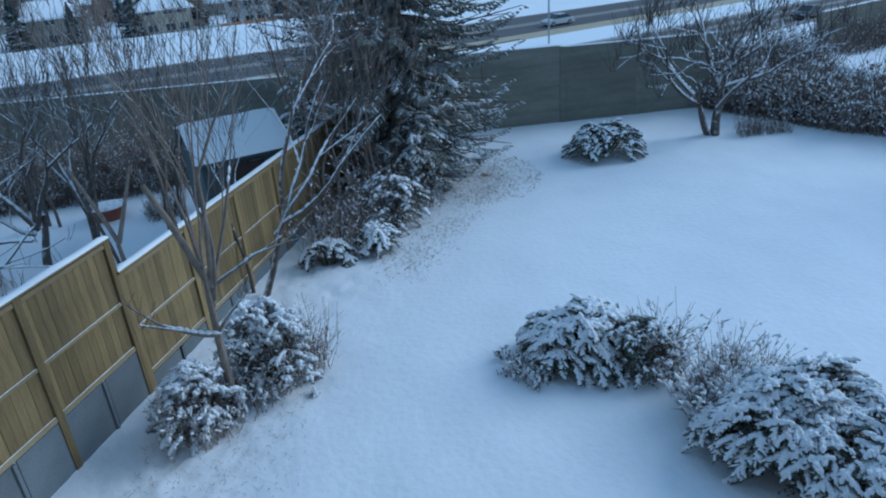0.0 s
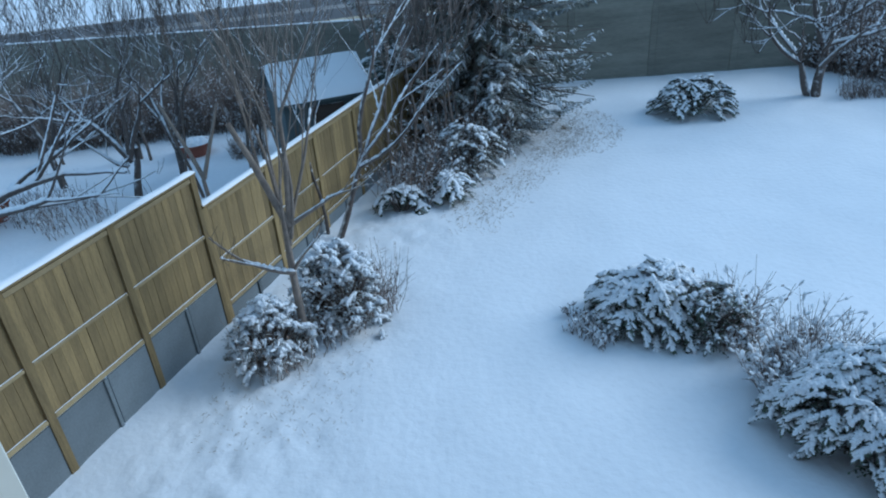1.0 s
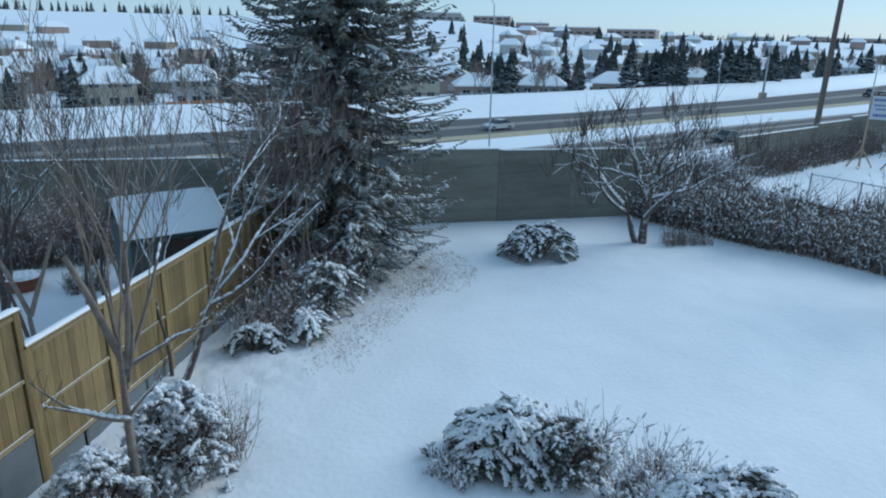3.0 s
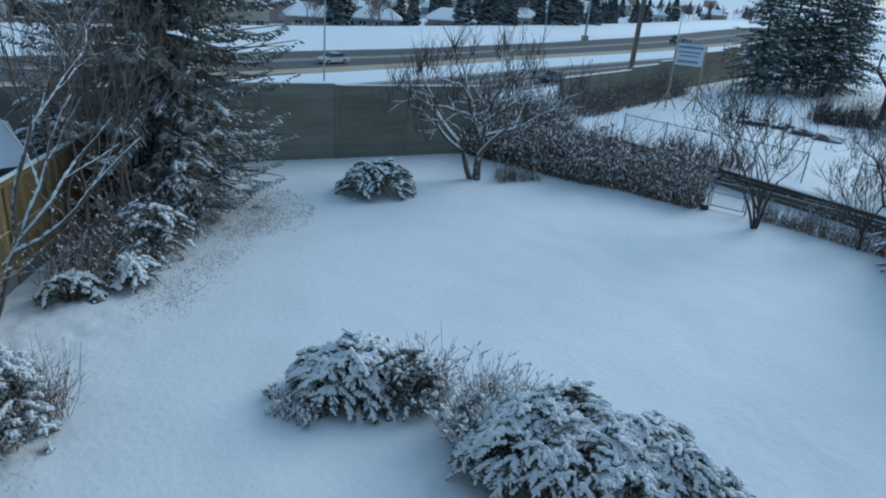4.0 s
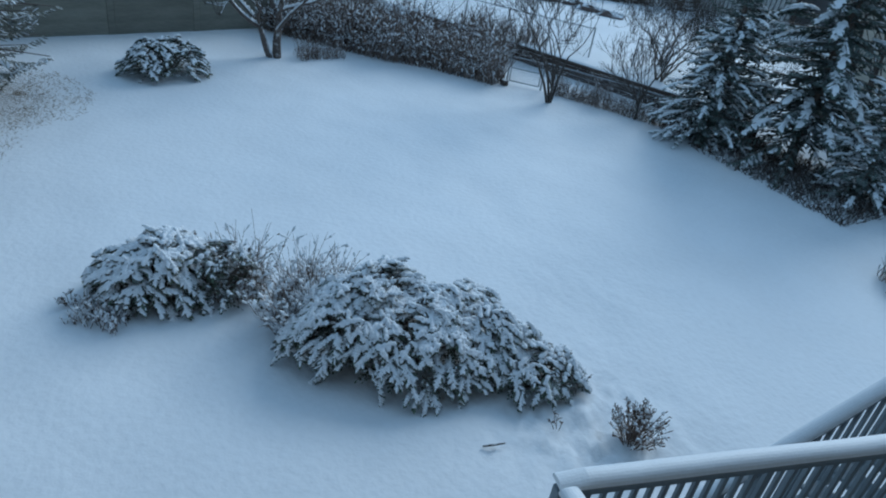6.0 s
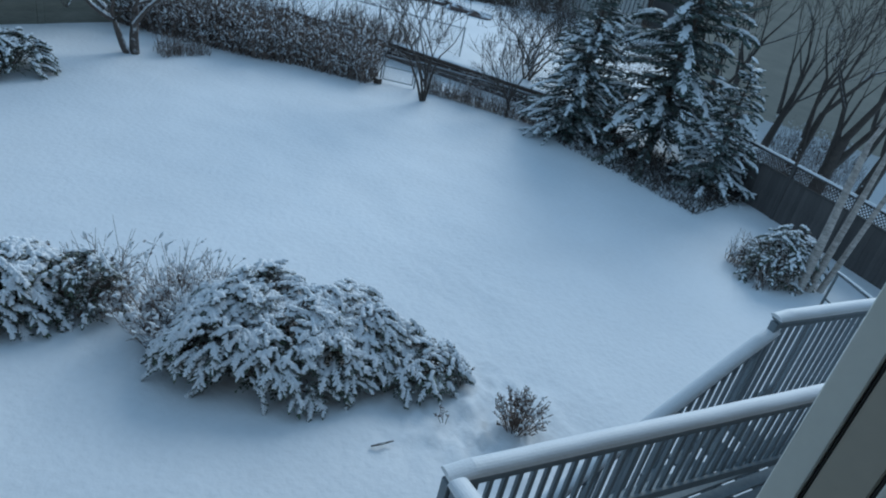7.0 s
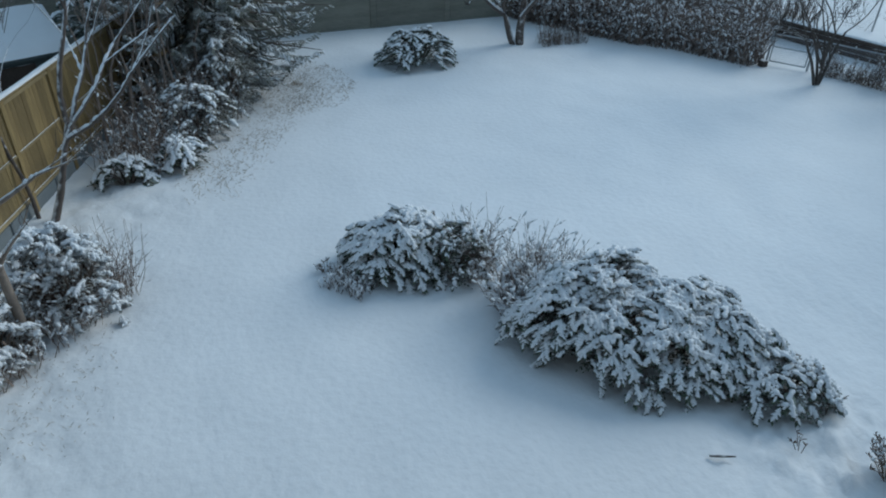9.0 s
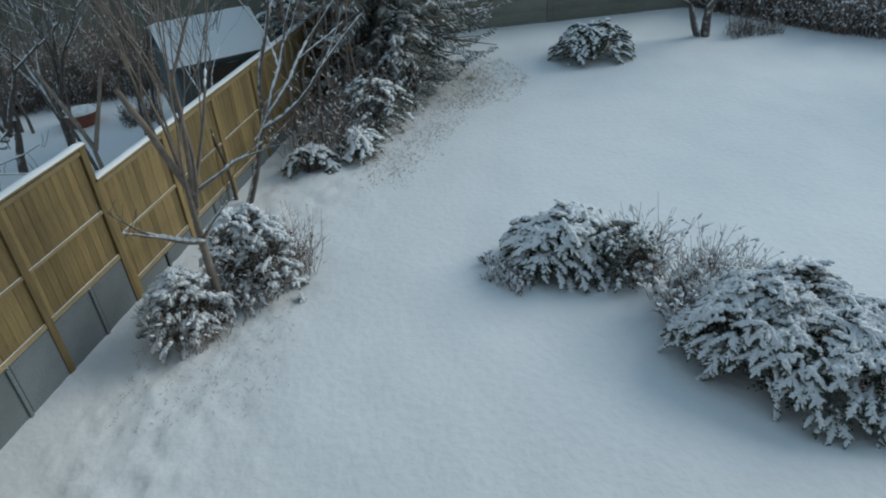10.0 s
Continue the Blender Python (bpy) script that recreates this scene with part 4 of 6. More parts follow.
def grow(g, p, d, L, r, depth, spread, gnarl, up, kids, ends, thin=0.004, cap=0.0):
    """A bare limb and its forks."""
    pts, radii = [Vector(p)], [r]
    n = 4 if depth > 0 else 3
    dd = Vector(d).normalized()
    if r > 0.06:
        gnarl, up = gnarl * 0.45, up * 0.5
    for i in range(n):
        dd = (dd + Vector((rnd(-gnarl, gnarl), rnd(-gnarl, gnarl), rnd(-gnarl, gnarl) + up))).normalized()
        pts.append(pts[-1] + dd * (L / n))
        radii.append(max(thin * 0.6, r * (1 - 0.42 * (i + 1) / n)))
    g.tube(pts, radii, 6 if r > 0.03 else (4 if r > 0.012 else 3))
    for i in range(n):
        seg = pts[i + 1] - pts[i]
        if cap and r > 0.009 and abs(seg.normalized().z) < 0.82 and random.random() < cap:
            rr = radii[i]
            for k in (0.25, 0.75):
                g.pad(pts[i] + seg * k + Vector((0, 0, rr * 0.8)), seg, seg.length * rnd(0.45, 0.62), rr * rnd(1.5, 2.1) + 0.012, rr * 0.5 + rnd(0.008, 0.022), 1)
    if depth <= 0:
        ends.append(pts[-1])
        return
    for k in range(kids + (random.random() < 0.4)):
        i = random.choice((2, 3, 4)) if k else 4
        ax = (pts[i] - pts[i - 1]).normalized()
        o = Vector((rnd(-1, 1), rnd(-1, 1), rnd(-0.6, 1))).normalized()
        nd = (ax + o * spread * rnd(0.6, 1.2)).normalized()
        grow(g, pts[i], nd, L * rnd(0.62, 0.85), max(thin, radii[i] * (0.82 if k == 0 else 0.6)), depth - 1, spread, gnarl, up, kids, ends, thin, cap)


def bare_tree(name, x, y, label, seed, stems, depth=4, spread=0.8, gnarl=0.16, up=0.04, kids=2, bark=None, z=0.0, thin=0.004, category="tree", shoots=0, shoot=0.5, cap=0.0):
    """stems: (direction, length, radius, start) for each stem."""
    random.seed(seed)
    t = thing(name, label, category, pose(x, y, z))
    tips = []
    for d, L, r, o, *own in stems:
        g = Geo()
        ends = []
        grow(g, o, d, L, r, own[0] if own else depth, spread, gnarl, up, kids, ends, thin, cap)
        link("limb", g, [bark or BARK, SNOW], t, smooth=True)
        tips += ends
    if shoots:
        g = Geo()
        for e in tips:
            for k in range(shoots):
                v = Vector((rnd(-0.45, 0.45), rnd(-0.45, 0.45), rnd(0.5, 1.1))).normalized() * shoot * rnd(0.4, 1.2)
                b = e + Vector((rnd(-0.1, 0.1), rnd(-0.1, 0.1), -0.05))
                g.tube([b, b + v * 0.5 + Vector((rnd(-0.04, 0.04), rnd(-0.04, 0.04), 0)), b + v], [thin * 0.75, thin * 0.6, thin * 0.4], 3)
        tagged(link("twig", g, DARKBARK, t, "fine dark upright twigs"), kind="stuff")
    return t


def thicket(name, path, width, h, n, label, seed, snow=0.5, kind="stuff", category="hedge", bark=None, leaf=0.022, z=0.0, fleck=1.0, thick=1.0, tilt=0.35):
    """A dense bank of upright twigs with flecks of snow, along a line of points."""
    random.seed(seed)
    g, sn = Geo(), Geo()
    segs = list(zip(path, path[1:]))
    lens = [math.dist(a, b) for a, b in segs]
    for i in range(n):
        u = rnd(0, sum(lens))
        for (a, b), L in zip(segs, lens):
            if u <= L:
                break
            u -= L
        t = u / L
        nx, ny = -(b[1] - a[1]) / L, (b[0] - a[0]) / L
        o = rnd(-0.5, 0.5) * width
        bx, by = a[0] + (b[0] - a[0]) * t + nx * o, a[1] + (b[1] - a[1]) * t + ny * o
        hh = h * (0.72 + 0.5 * noise.noise((bx * 1.3, by * 1.3, seed)) + (0.45 if kind and random.random() < 0.07 else 0)) * rnd(0.4, 1.2) * (1 - 0.3 * (abs(o) / (0.5 * width)) ** 2)
        lean = Vector((rnd(-tilt, tilt), rnd(-tilt, tilt), 1)).normalized()
        p = Vector((bx, by, z - 0.03))
        q = p + lean * (hh * 0.55)
        e = q + (lean + Vector((rnd(-0.5, 0.5), rnd(-0.5, 0.5), 0.1))).normalized() * (hh * 0.5)
        g.tube([p, q, e], [0.008 * thick, 0.006 * thick, 0.003 * thick], 3)
        for k in range(3):
            s = q.lerp(e, rnd(-0.6, 0.9))
            v = (lean * 0.5 + Vector((rnd(-1, 1), rnd(-1, 1), rnd(-0.1, 0.6)))).normalized() * hh * rnd(0.1, 0.25)
            g.tube([s, s + v], [0.004 * thick, 0.002 * thick], 3)
            if random.random() < 0.3:
                c, w = s + v * rnd(0.3, 1), leaf * rnd(0.6, 1.4)
                a1, a2 = Vector((rnd(-1, 1), rnd(-1, 1), rnd(-1, 1))) * w, Vector((rnd(-1, 1), rnd(-1, 1), rnd(-1, 1))) * w
                g.poly([c - a1, c + a2, c + a1, c - a2], 1)
            if random.random() < snow:
                (g if kind else sn).pad(s + v * rnd(0.3, 1), v, rnd(0.04, 0.1) * fleck, rnd(0.018, 0.04) * fleck, 0.014 * fleck, 2 if kind else 0)
    if kind:
        return tagged(link(name, g, [bark or TWIG, DRYLEAF, SNOW]), label, category, kind=kind)
    b = thing(name, label, category)
    link("branchwork", g, [bark or TWIG, DRYLEAF], b)
    tagged(link("snow_dusting", sn, SNOW, b), kind="stuff")
    return b


def dry_tuft(name, x, y, h, r, n, label, seed, category="plant", material=None, snow=0.5):
    random.seed(seed)
    t = thing(name, label, category, pose(x, y, 0))
    g = Geo()
    for i in range(n):
        a, f = rnd(0, 6.283), random.random() ** 0.5
        b = Vector((math.cos(a) * r * f * 0.35, math.sin(a) * r * f * 0.35, -0.02))
        e = Vector((math.cos(a) * r * f, math.sin(a) * r * f, h * rnd(0.5, 1.0) * (1.1 - 0.5 * f)))
        m = b.lerp(e, 0.55) + Vector((0, 0, 0.05))
        g.tube([b, m, e], [0.006, 0.005, 0.004], 3)
        for k in range(5):
            c = m.lerp(e, rnd(-0.2, 1.0))
            v = Vector((rnd(-1, 1), rnd(-1, 1), rnd(0, 1))).normalized()
            g.tube([c, c + v * rnd(0.03, 0.08)], [0.01, 0.005], 3, 0)
            if random.random() < snow * 0.5:
                g.pad(c + Vector((0, 0, 0.012)), v, 0.06, 0.04, 0.02, 1)
    link("foliage", g, [material or DRYLEAF, SNOW], t)
    return t


# the yard
snow_mound("juniper_shrub", 2.97, 9.03, 0.95, 0.66, 0.98, -15, "rounded green juniper heavy with snow", 3, n=210, under=220, size=0.36, W=0.12, snow=1.1, gaps=0.06, peak=0.5, finger=0.05)
snow_mound("juniper_shrub", 5.5, 5.88, 2.05, 1.12, 1.26, -40, "broad spreading juniper with snow-laden sprays", 5, n=860, under=560, size=0.3, W=0.1, snow=1.0, gaps=0.06, slope=0.22, loose=0.5, finger=0.04)
snow_mound("juniper_shrub", 6.75, 4.35, 0.8, 0.5, 0.6, -38, "low snowy juniper trailing off the broad shrub", 6, n=95, under=90, size=0.3, W=0.1, snow=0.8, finger=0.042, loose=0.4)
snow_mound("evergreen_shrub", 3.8, 8.5, 0.65, 0.5, 1.0, -30, "dark evergreen shrub thinly dusted with snow beside a juniper", 7, n=36, under=130, size=0.32, W=0.1, snow=0.5, gaps=0.2, finger=0.042, loose=0.8)
thicket("deciduous_shrub", [(3.7, 8.7), (4.35, 8.3)], 0.8, 1.2, 190, "bare twiggy brown shrub with snow flecks beside a juniper", 8, 0.9, kind="", category="shrub", fleck=1.5, thick=0.9, tilt=0.8)
thicket("deciduous_shrub", [(4.25, 7.45), (5.35, 6.6)], 1.0, 1.3, 820, "bare pinkish-brown shrub dusted with snow", 9, 0.95, kind="", category="shrub", fleck=1.6, thick=0.9, tilt=0.95)
thicket("deciduous_shrub", [(1.8, 9.0), (2.3, 8.4)], 0.5, 0.45, 110, "low frosted twigs at the edge of a juniper", 10, 0.8, kind="", category="shrub", fleck=1.3)
snow_mound("round_evergreen", 7.0, 19.15, 1.2, 0.95, 1.05, 0, "low round dark evergreen bush flecked with snow", 11, n=260, under=300, size=0.3, W=0.11, snow=0.55, gaps=0.2, finger=0.055, lobes=0.1, peak=0.5, loose=0.7)
snow_mound("snowy_shrub", -3.0, 8.5, 0.62, 0.5, 1.2, 50, "leafy shrub bowed under snow by the fence", 13, n=170, under=170, size=0.22, W=0.085, snow=0.8, leaf=FROSTLEAF, finger=0.04, lobes=1.1, loose=1.6, peak=0.6, gaps=0.2)
snow_mound("snowy_shrub", -1.95, 9.5, 0.72, 0.6, 1.75, 10, "tall leafy shrub covered with snow behind the tree", 14, n=260, under=260, size=0.22, W=0.085, snow=0.8, leaf=FROSTLEAF, finger=0.04, lobes=1.1, loose=1.6, peak=0.7, gaps=0.2)
thicket("twiggy_shrub", [(-3.2, 8.2), (-2.5, 8.9), (-1.9, 9.6)], 1.0, 1.2, 300, "brown twiggy shrub dusted with snow round the young tree", 16, 0.7, kind="", category="shrub", fleck=1.4, thick=0.9, tilt=0.5)
thicket("twiggy_shrub", [(-1.8, 10.2), (-1.3, 9.5)], 0.7, 1.25, 170, "fine bare twigs drooping from a snowy shrub", 15, 0.2, kind="", category="shrub", thick=0.7, tilt=0.55)

bare_tree("young_tree", -2.5, 8.72, "pale-barked young bare tree with snow on its forks", 21,
          [((0.03, 0.03, 1), 2.4, 0.08, (0, 0, -0.1), 0), ((-0.3, 0.05, 1), 1.7, 0.061, (0.06, 0.06, 2.2), 0), ((-0.25, 0.1, 1), 1.3, 0.03, (-0.2, 0.1, 2.9), 2), ((0.12, 0.1, 1), 1.7, 0.05, (0.06, 0.07, 2.2), 3), ((0.0, 0.1, 1), 1.7, 0.034, (0.04, 0.04, 1.9), 3), ((0.3, 0.05, 1), 1.6, 0.034, (0.06, 0.06, 2.0), 3), ((-1, -0.22, 0.16), 0.8, 0.045, (0.03, 0.02, 1.45), 1), ((0.9, 0.2, 0.5), 0.75, 0.04, (0.07, 0.08, 2.2), 2), ((0.45, -0.1, 0.8), 0.55, 0.03, (0.03, 0.03, 1.5), 1), ((0.08, -0.1, 1), 1.7, 0.03, (0.02, -0.02, 1.6), 2), ((0.18, 0.3, 1), 1.6, 0.032, (0.05, 0.05, 2.1), 3), ((-0.12, 0.3, 1), 1.5, 0.03, (0.02, 0.05, 2.2), 3)],
          3, 0.45, 0.13, 0.05, 2, PALEBARK, thin=0.0065, shoots=3, shoot=0.5, cap=0.6)
bare_tree("leaning_tree", -2.5, 12.6, "dark leaning bare tree with snow on its branches", 23,
          [((0.38, 0.05, 1), 2.0, 0.075, (0, 0, -0.1), 0), ((1.7, 0.15, 0.75), 1.85, 0.045, (0.62, 0.1, 1.5), 1), ((1.6, 0.1, 0.85), 1.7, 0.04, (0.7, 0.1, 1.7), 1), ((0.1, 0.1, 1), 1.9, 0.055, (0.68, 0.1, 1.8)), ((0.45, 0.1, 1), 1.9, 0.05, (0.5, 0.1, 1.3)), ((-0.15, 0.1, 1), 1.9, 0.045, (-0.25, 0.2, -0.1)), ((0.0, 0.2, 1), 2.0, 0.04, (-0.6, 0.5, -0.1))],
          4, 0.6, 0.22, 0.05, 2, APPLEBARK, thin=0.006, shoots=3, shoot=0.4, cap=0.8)
for k, (bx, by) in enumerate(((-1.3, 15.2), (-0.3, 15.9), (-1.0, 17.0), (0.2, 16.6))):
    bare_tree("brush_tree", bx, by, "tangled grey-brown bare tree in front of the spruce", 124 + k,
              [((0.15 * (i - 1), 0.1, 1), 1.9, 0.045, (0.25 * i - 0.2, 0.15 * (i % 2), -0.1)) for i in range(3)], 5, 0.55, 0.12, 0.08, 2, TWIG, thin=0.007)
spruce("tall_spruce", 0.95, 18.9, 16.5, 4.0, "tall dark blue-green spruce with snow on its lower boughs", 31, 1.12, 0.48, 0.03, 0.36, step=0.085, wide=0.06, power=0.6, full=8.5, hang=0.6, pads=0.7, skirt=4.6, sag=0.5, lift=0.45, fans=0.04, fan=0.2)
spruce("young_spruce", -1.75, 21.6, 3.6, 1.5, "small spruce bowed with snow behind the fence end", 30, 0.9, 0.4, 0.05, 0.28, pads=1.2, hang=0.25, sag=0.35, leaf=DARKNEEDLE, fans=0.8, fan=0.22)
thicket("undergrowth", [(-1.3, 14.0), (-0.4, 15.2), (0.9, 17.0)], 1.5, 2.1, 420, "bare grey-brown brush with snow flecks beneath the spruce", 33, 0.9, fleck=1.0, tilt=0.6)
snow_mound("snowy_evergreen", 1.3, 17.3, 1.2, 0.9, 2.3, 50, "loose blue-green evergreen speckled with snow below the spruce", 37, n=120, under=420, size=0.42, W=0.13, snow=0.4, leaf=NEEDLE, finger=0.06, lobes=0.5, peak=0.7, gaps=0.2)
snow_mound("snowy_evergreen", 0.35, 15.4, 0.8, 0.6, 1.5, 40, "loose evergreen shrub dusted with snow", 38, n=80, under=240, size=0.36, W=0.12, snow=0.4, leaf=NEEDLE, finger=0.06, lobes=0.6, peak=0.7, gaps=0.2)
snow_mound("low_evergreen", -1.2, 13.75, 0.6, 0.32, 0.5, 10, "low evergreen clump under snow at the lawn edge", 34, n=45, under=40, size=0.3, W=0.11, snow=0.9)
snow_mound("low_evergreen", -0.1, 14.2, 0.5, 0.4, 0.7, 30, "low evergreen clump under snow below the spruce", 35, n=45, under=50, size=0.32, W=0.11, snow=0.9)
random.seed(36)
g = Geo()
for i in range(2200):
    a, f = rnd(0, 6.283), random.random() ** 0.9
    b = Vector((3.2 + 1.6 * f * math.cos(a), 18.4 + 2.2 * f * math.sin(a), 0.0))
    g.tube([b, b + Vector((rnd(-0.1, 0.1), rnd(-0.1, 0.1), rnd(0.02, 0.07)))], [0.0035, 0.002], 3)
for i in range(1300):
    t = rnd(0, 1)
    b = Vector((0.2 + 3.2 * t + rnd(-1, 1) * 0.6, 12.8 + 5.2 * t + rnd(-1, 1) * 0.6, 0.0))
    g.tube([b, b + Vector((rnd(-0.08, 0.08), rnd(-0.08, 0.08), rnd(0.02, 0.06)))], [0.004, 0.002], 3)
for i in range(700):
    b = Vector((-2.6 + rnd(-1, 1) * 1.2, 8.2 + rnd(-1, 1) * 1.6, 0.0))
    g.tube([b, b + Vector((rnd(-0.05, 0.05), rnd(-0.05, 0.05), rnd(0.015, 0.05)))], [0.003, 0.002], 3)
tagged(link("dry_grass", g, DRYGRASS), "thin dry tan grass poking through the snow", "grass", kind="stuff")

# limbs of the apple tree: heading across and away, rise, length, radius, start (across, height), forks
limbs = []
for u, v, w, L, r, o, h, k in ((-0.42, 0.05, 1.0, 1.1, 0.12, -0.05, -0.1, 0), (0.0, 0.05, 1.0, 1.75, 0.15, 0.12, -0.1, 0), (-0.85, -0.15, 0.6, 1.3, 0.085, -0.45, 0.95, 3), (-0.75, 0.35, 0.8, 1.25, 0.075, -0.62, 1.25, 3),
                               (-0.45, -0.3, 1.0, 1.1, 0.06, -0.45, 1.0, 3), (0.6, -0.2, 0.75, 1.3, 0.085, 0.12, 0.85, 3), (0.85, 0.25, 0.35, 1.5, 0.075, 0.12, 1.45, 3), (-0.2, 0.1, 1.0, 1.2, 0.11, 0.05, 1.55, 3),
                               (0.35, 0.15, 1.0, 1.15, 0.09, 0.1, 1.55, 3), (0.15, -0.6, 0.8, 1.1, 0.06, 0.1, 1.3, 3), (0.8, -0.1, 0.6, 1.4, 0.065, 0.1, 1.9, 3), (-0.6, 0.4, 1.0, 1.3, 0.06, 0.03, 1.9, 3)):
    ca, sa = 0.878, 0.478
    limbs.append(((u * ca + v * sa, -u * sa + v * ca, w), L, r, (o * ca, -o * sa, h), k))
bare_tree("apple_tree", 10.85, 19.98, "gnarled bare apple tree with snow along its limbs", 41, limbs, 3, 0.85, 0.36, 0.0, 2, APPLEBARK, thin=0.013, shoots=6, shoot=0.9, cap=0.8)
thicket("dry_shrub", [(11.6, 19.7), (13.2, 19.6)], 0.7, 0.65, 260, "low brown dry shrub beneath the apple tree", 43, 0.25, kind="", category="shrub")
thicket("hedge", [(14.9, 19.4), (16.2, 17.6), (17.25, 15.75)], 1.4, 1.75, 800, "lower twiggy hedge dusted with snow beside the gate", 46, 0.9, fleck=1.6, thick=2.0, tilt=0.6, leaf=0.07)
thicket("hedge", [(12.9, 23.6), (13.9, 21.4), (15.5, 18.9)], 1.9, 2.1, 1500, "dense dark twiggy hedge dusted with snow", 44, 0.95, fleck=1.8, thick=2.0, tilt=0.7, leaf=0.08)
thicket("bank_brush", [(15.6, 22.6), (17.4, 20.6), (19.0, 17.4)], 2.4, 1.6, 1100, "loose bare brush between the hedge and the timber wall", 55, 0.6, category="brush", fleck=1.8, thick=2.0, tilt=0.6, leaf=0.05)
thicket("gap_shrub", [(13.0, 24.4), (18.5, 26.8)], 2.6, 2.3, 3000, "snowy bare brush in the gap between the walls", 45, 0.8, fleck=1.4, thick=1.5, tilt=0.6)
bare_tree("gate_tree", 17.2, 13.5, "dark multi-stemmed bare tree beside the gate", 47,
          [((0.22 * k - 0.33, 0.15 * (-1) ** k, 1), 1.6, 0.05, (0.04 * k, 0, -0.05)) for k in range(4)] + [((0.6, 0.1, 0.8), 1.0, 0.04, (0, 0, 0.5)), ((-0.6, 0, 0.9), 1.0, 0.035, (0, 0, 0.6)), ((0.3, 0.3, 1), 1.1, 0.04, (0, 0, 0.7))], 5, 0.65, 0.18, 0.05, 2, DARKBARK, thin=0.009, shoots=1, shoot=0.45)
bare_tree("small_tree", 19.0, 11.3, "small bare spreading tree against the mesh fence", 48,
          [((0.1, 0.1, 1), 0.9, 0.05, (0, 0, -0.05)), ((-0.6, 0.2, 1), 0.9, 0.035, (0, 0, 0.5)), ((0.6, -0.2, 1), 0.9, 0.035, (0, 0, 0.6))], 4, 0.7, 0.14, 0.03, 3, DARKBARK, thin=0.007)
for k, (bx, by) in enumerate(((22.6, 12.9), (24.6, 14.2), (23.4, 10.8))):
    bare_tree("small_tree", bx, by, "spreading bare shrub-like tree in the next yard", 150 + k,
              [((0.5 * math.cos(i * 0.8), 0.5 * math.sin(i * 0.8), 1), 1.2, 0.04, (0.12 * math.cos(i * 2.1), 0.12 * math.sin(i * 2.1), -0.05)) for i in range(8)], 4, 0.85, 0.28, 0.02, 2, BARK, thin=0.0075, z=0.5, shoots=3, shoot=0.45)
thicket("twig_hedge", [(18.2, 14.2), (19.2, 11.4), (19.7, 9.4)], 0.45, 0.95, 900, "thin bare twigs along the mesh fence", 49, 0.5)
spruce("young_spruce", 19.7, 9.3, 5.4, 1.9, "young spruce with snow-laden tiers", 51, 1.5, 0.55, 0.04, 0.28, pads=1.1, hang=0.2, spine=0.4, sag=0.3, leaf=DARKNEEDLE, fans=0.9, fan=0.15)
spruce("spruce", 21.0, 7.0, 10.0, 2.7, "dark spruce with heavy patches of snow", 52, 1.0, 0.22, 0.09, 0.36, step=0.13, wide=0.06, pads=1.4, power=0.7, full=7.5, spine=0.4, hang=0.25, sag=0.3, leaf=DARKNEEDLE, fans=0.62, fan=0.27)
spruce("young_spruce", 20.2, 4.7, 3.8, 1.3, "slim young spruce with snow on its tiers", 53, 1.3, 0.45, 0.06, 0.26, pads=1.3, hang=0.2, spine=0.4, sag=0.3, leaf=DARKNEEDLE, fans=0.7, fan=0.16)
# Dead twigs, kept dark and dense so they also paint the shade here.
thicket("spruce_litter_shade", [(20.4, 9.0), (20.0, 6.4), (19.5, 3.8)], 3.4, 0.42, 3000, "dead twigs beneath the spruces, dark and dense to stand for shade too", 54, 0.06, category="brush", bark=DARKBARK, thick=1.6, tilt=1.2)
dry_tuft("dry_plant", 7.0, 2.75, 0.72, 0.44, 95, "brown dried flower clump with snow in it", 61)
dry_tuft("dry_stalk", 7.1, 3.8, 0.35, 0.15, 4, "thin dry stalks standing in the snow", 62, snow=0.2)
dry_tuft("dry_stalk", 6.3, 3.5, 0.3, 0.2, 4, "thin dry stalks standing in the snow", 63, snow=0.2)
dry_tuft("dry_stalk", 1.8, 9.25, 0.25, 0.2, 14, "short dark dry stalks at the juniper's edge", 64, snow=0.5)
random.seed(65)
g = Geo()
g.tube([(5.15, 3.82, 0.03), (5.27, 3.75, 0.05), (5.43, 3.69, 0.04)], [0.016, 0.02, 0.012], 6, cap=True)
tagged(link("fallen_stick", g, BARK), "short dark stick lying on the snow", "stick")
snow_mound("corner_shrub", 16.2, 1.6, 1.0, 0.75, 1.25, -40, "dark leafy shrub speckled with snow at the fence corner", 66, n=110, under=260, size=0.34, W=0.11, snow=0.5, gaps=0.2, leaf=JUNIPER, finger=0.05, lobes=0.6, peak=0.65, loose=0.7)
thicket("twiggy_shrub", [(15.5, 2.2), (16.6, 1.3)], 1.5, 1.0, 240, "bare twigs round the shrub at the fence corner", 68, 0.5, kind="", category="shrub", fleck=1.3)
birch_stems = [((0.12, 0.02, 1), 3.6, 0.11, (0, 0, -0.1)), ((0.16, -0.03, 1), 3.6, 0.09, (0.35, -0.15, -0.1)), ((0.15, -0.12, 1), 3.2, 0.075, (0.6, -0.35, -0.1))]
bare_tree("birch_tree", 15.9, 0.95, "multi-stemmed pale birch at the fence corner", 67, birch_stems, 3, 0.4, 0.03, 0.05, 1, BIRCH, thin=0.01)

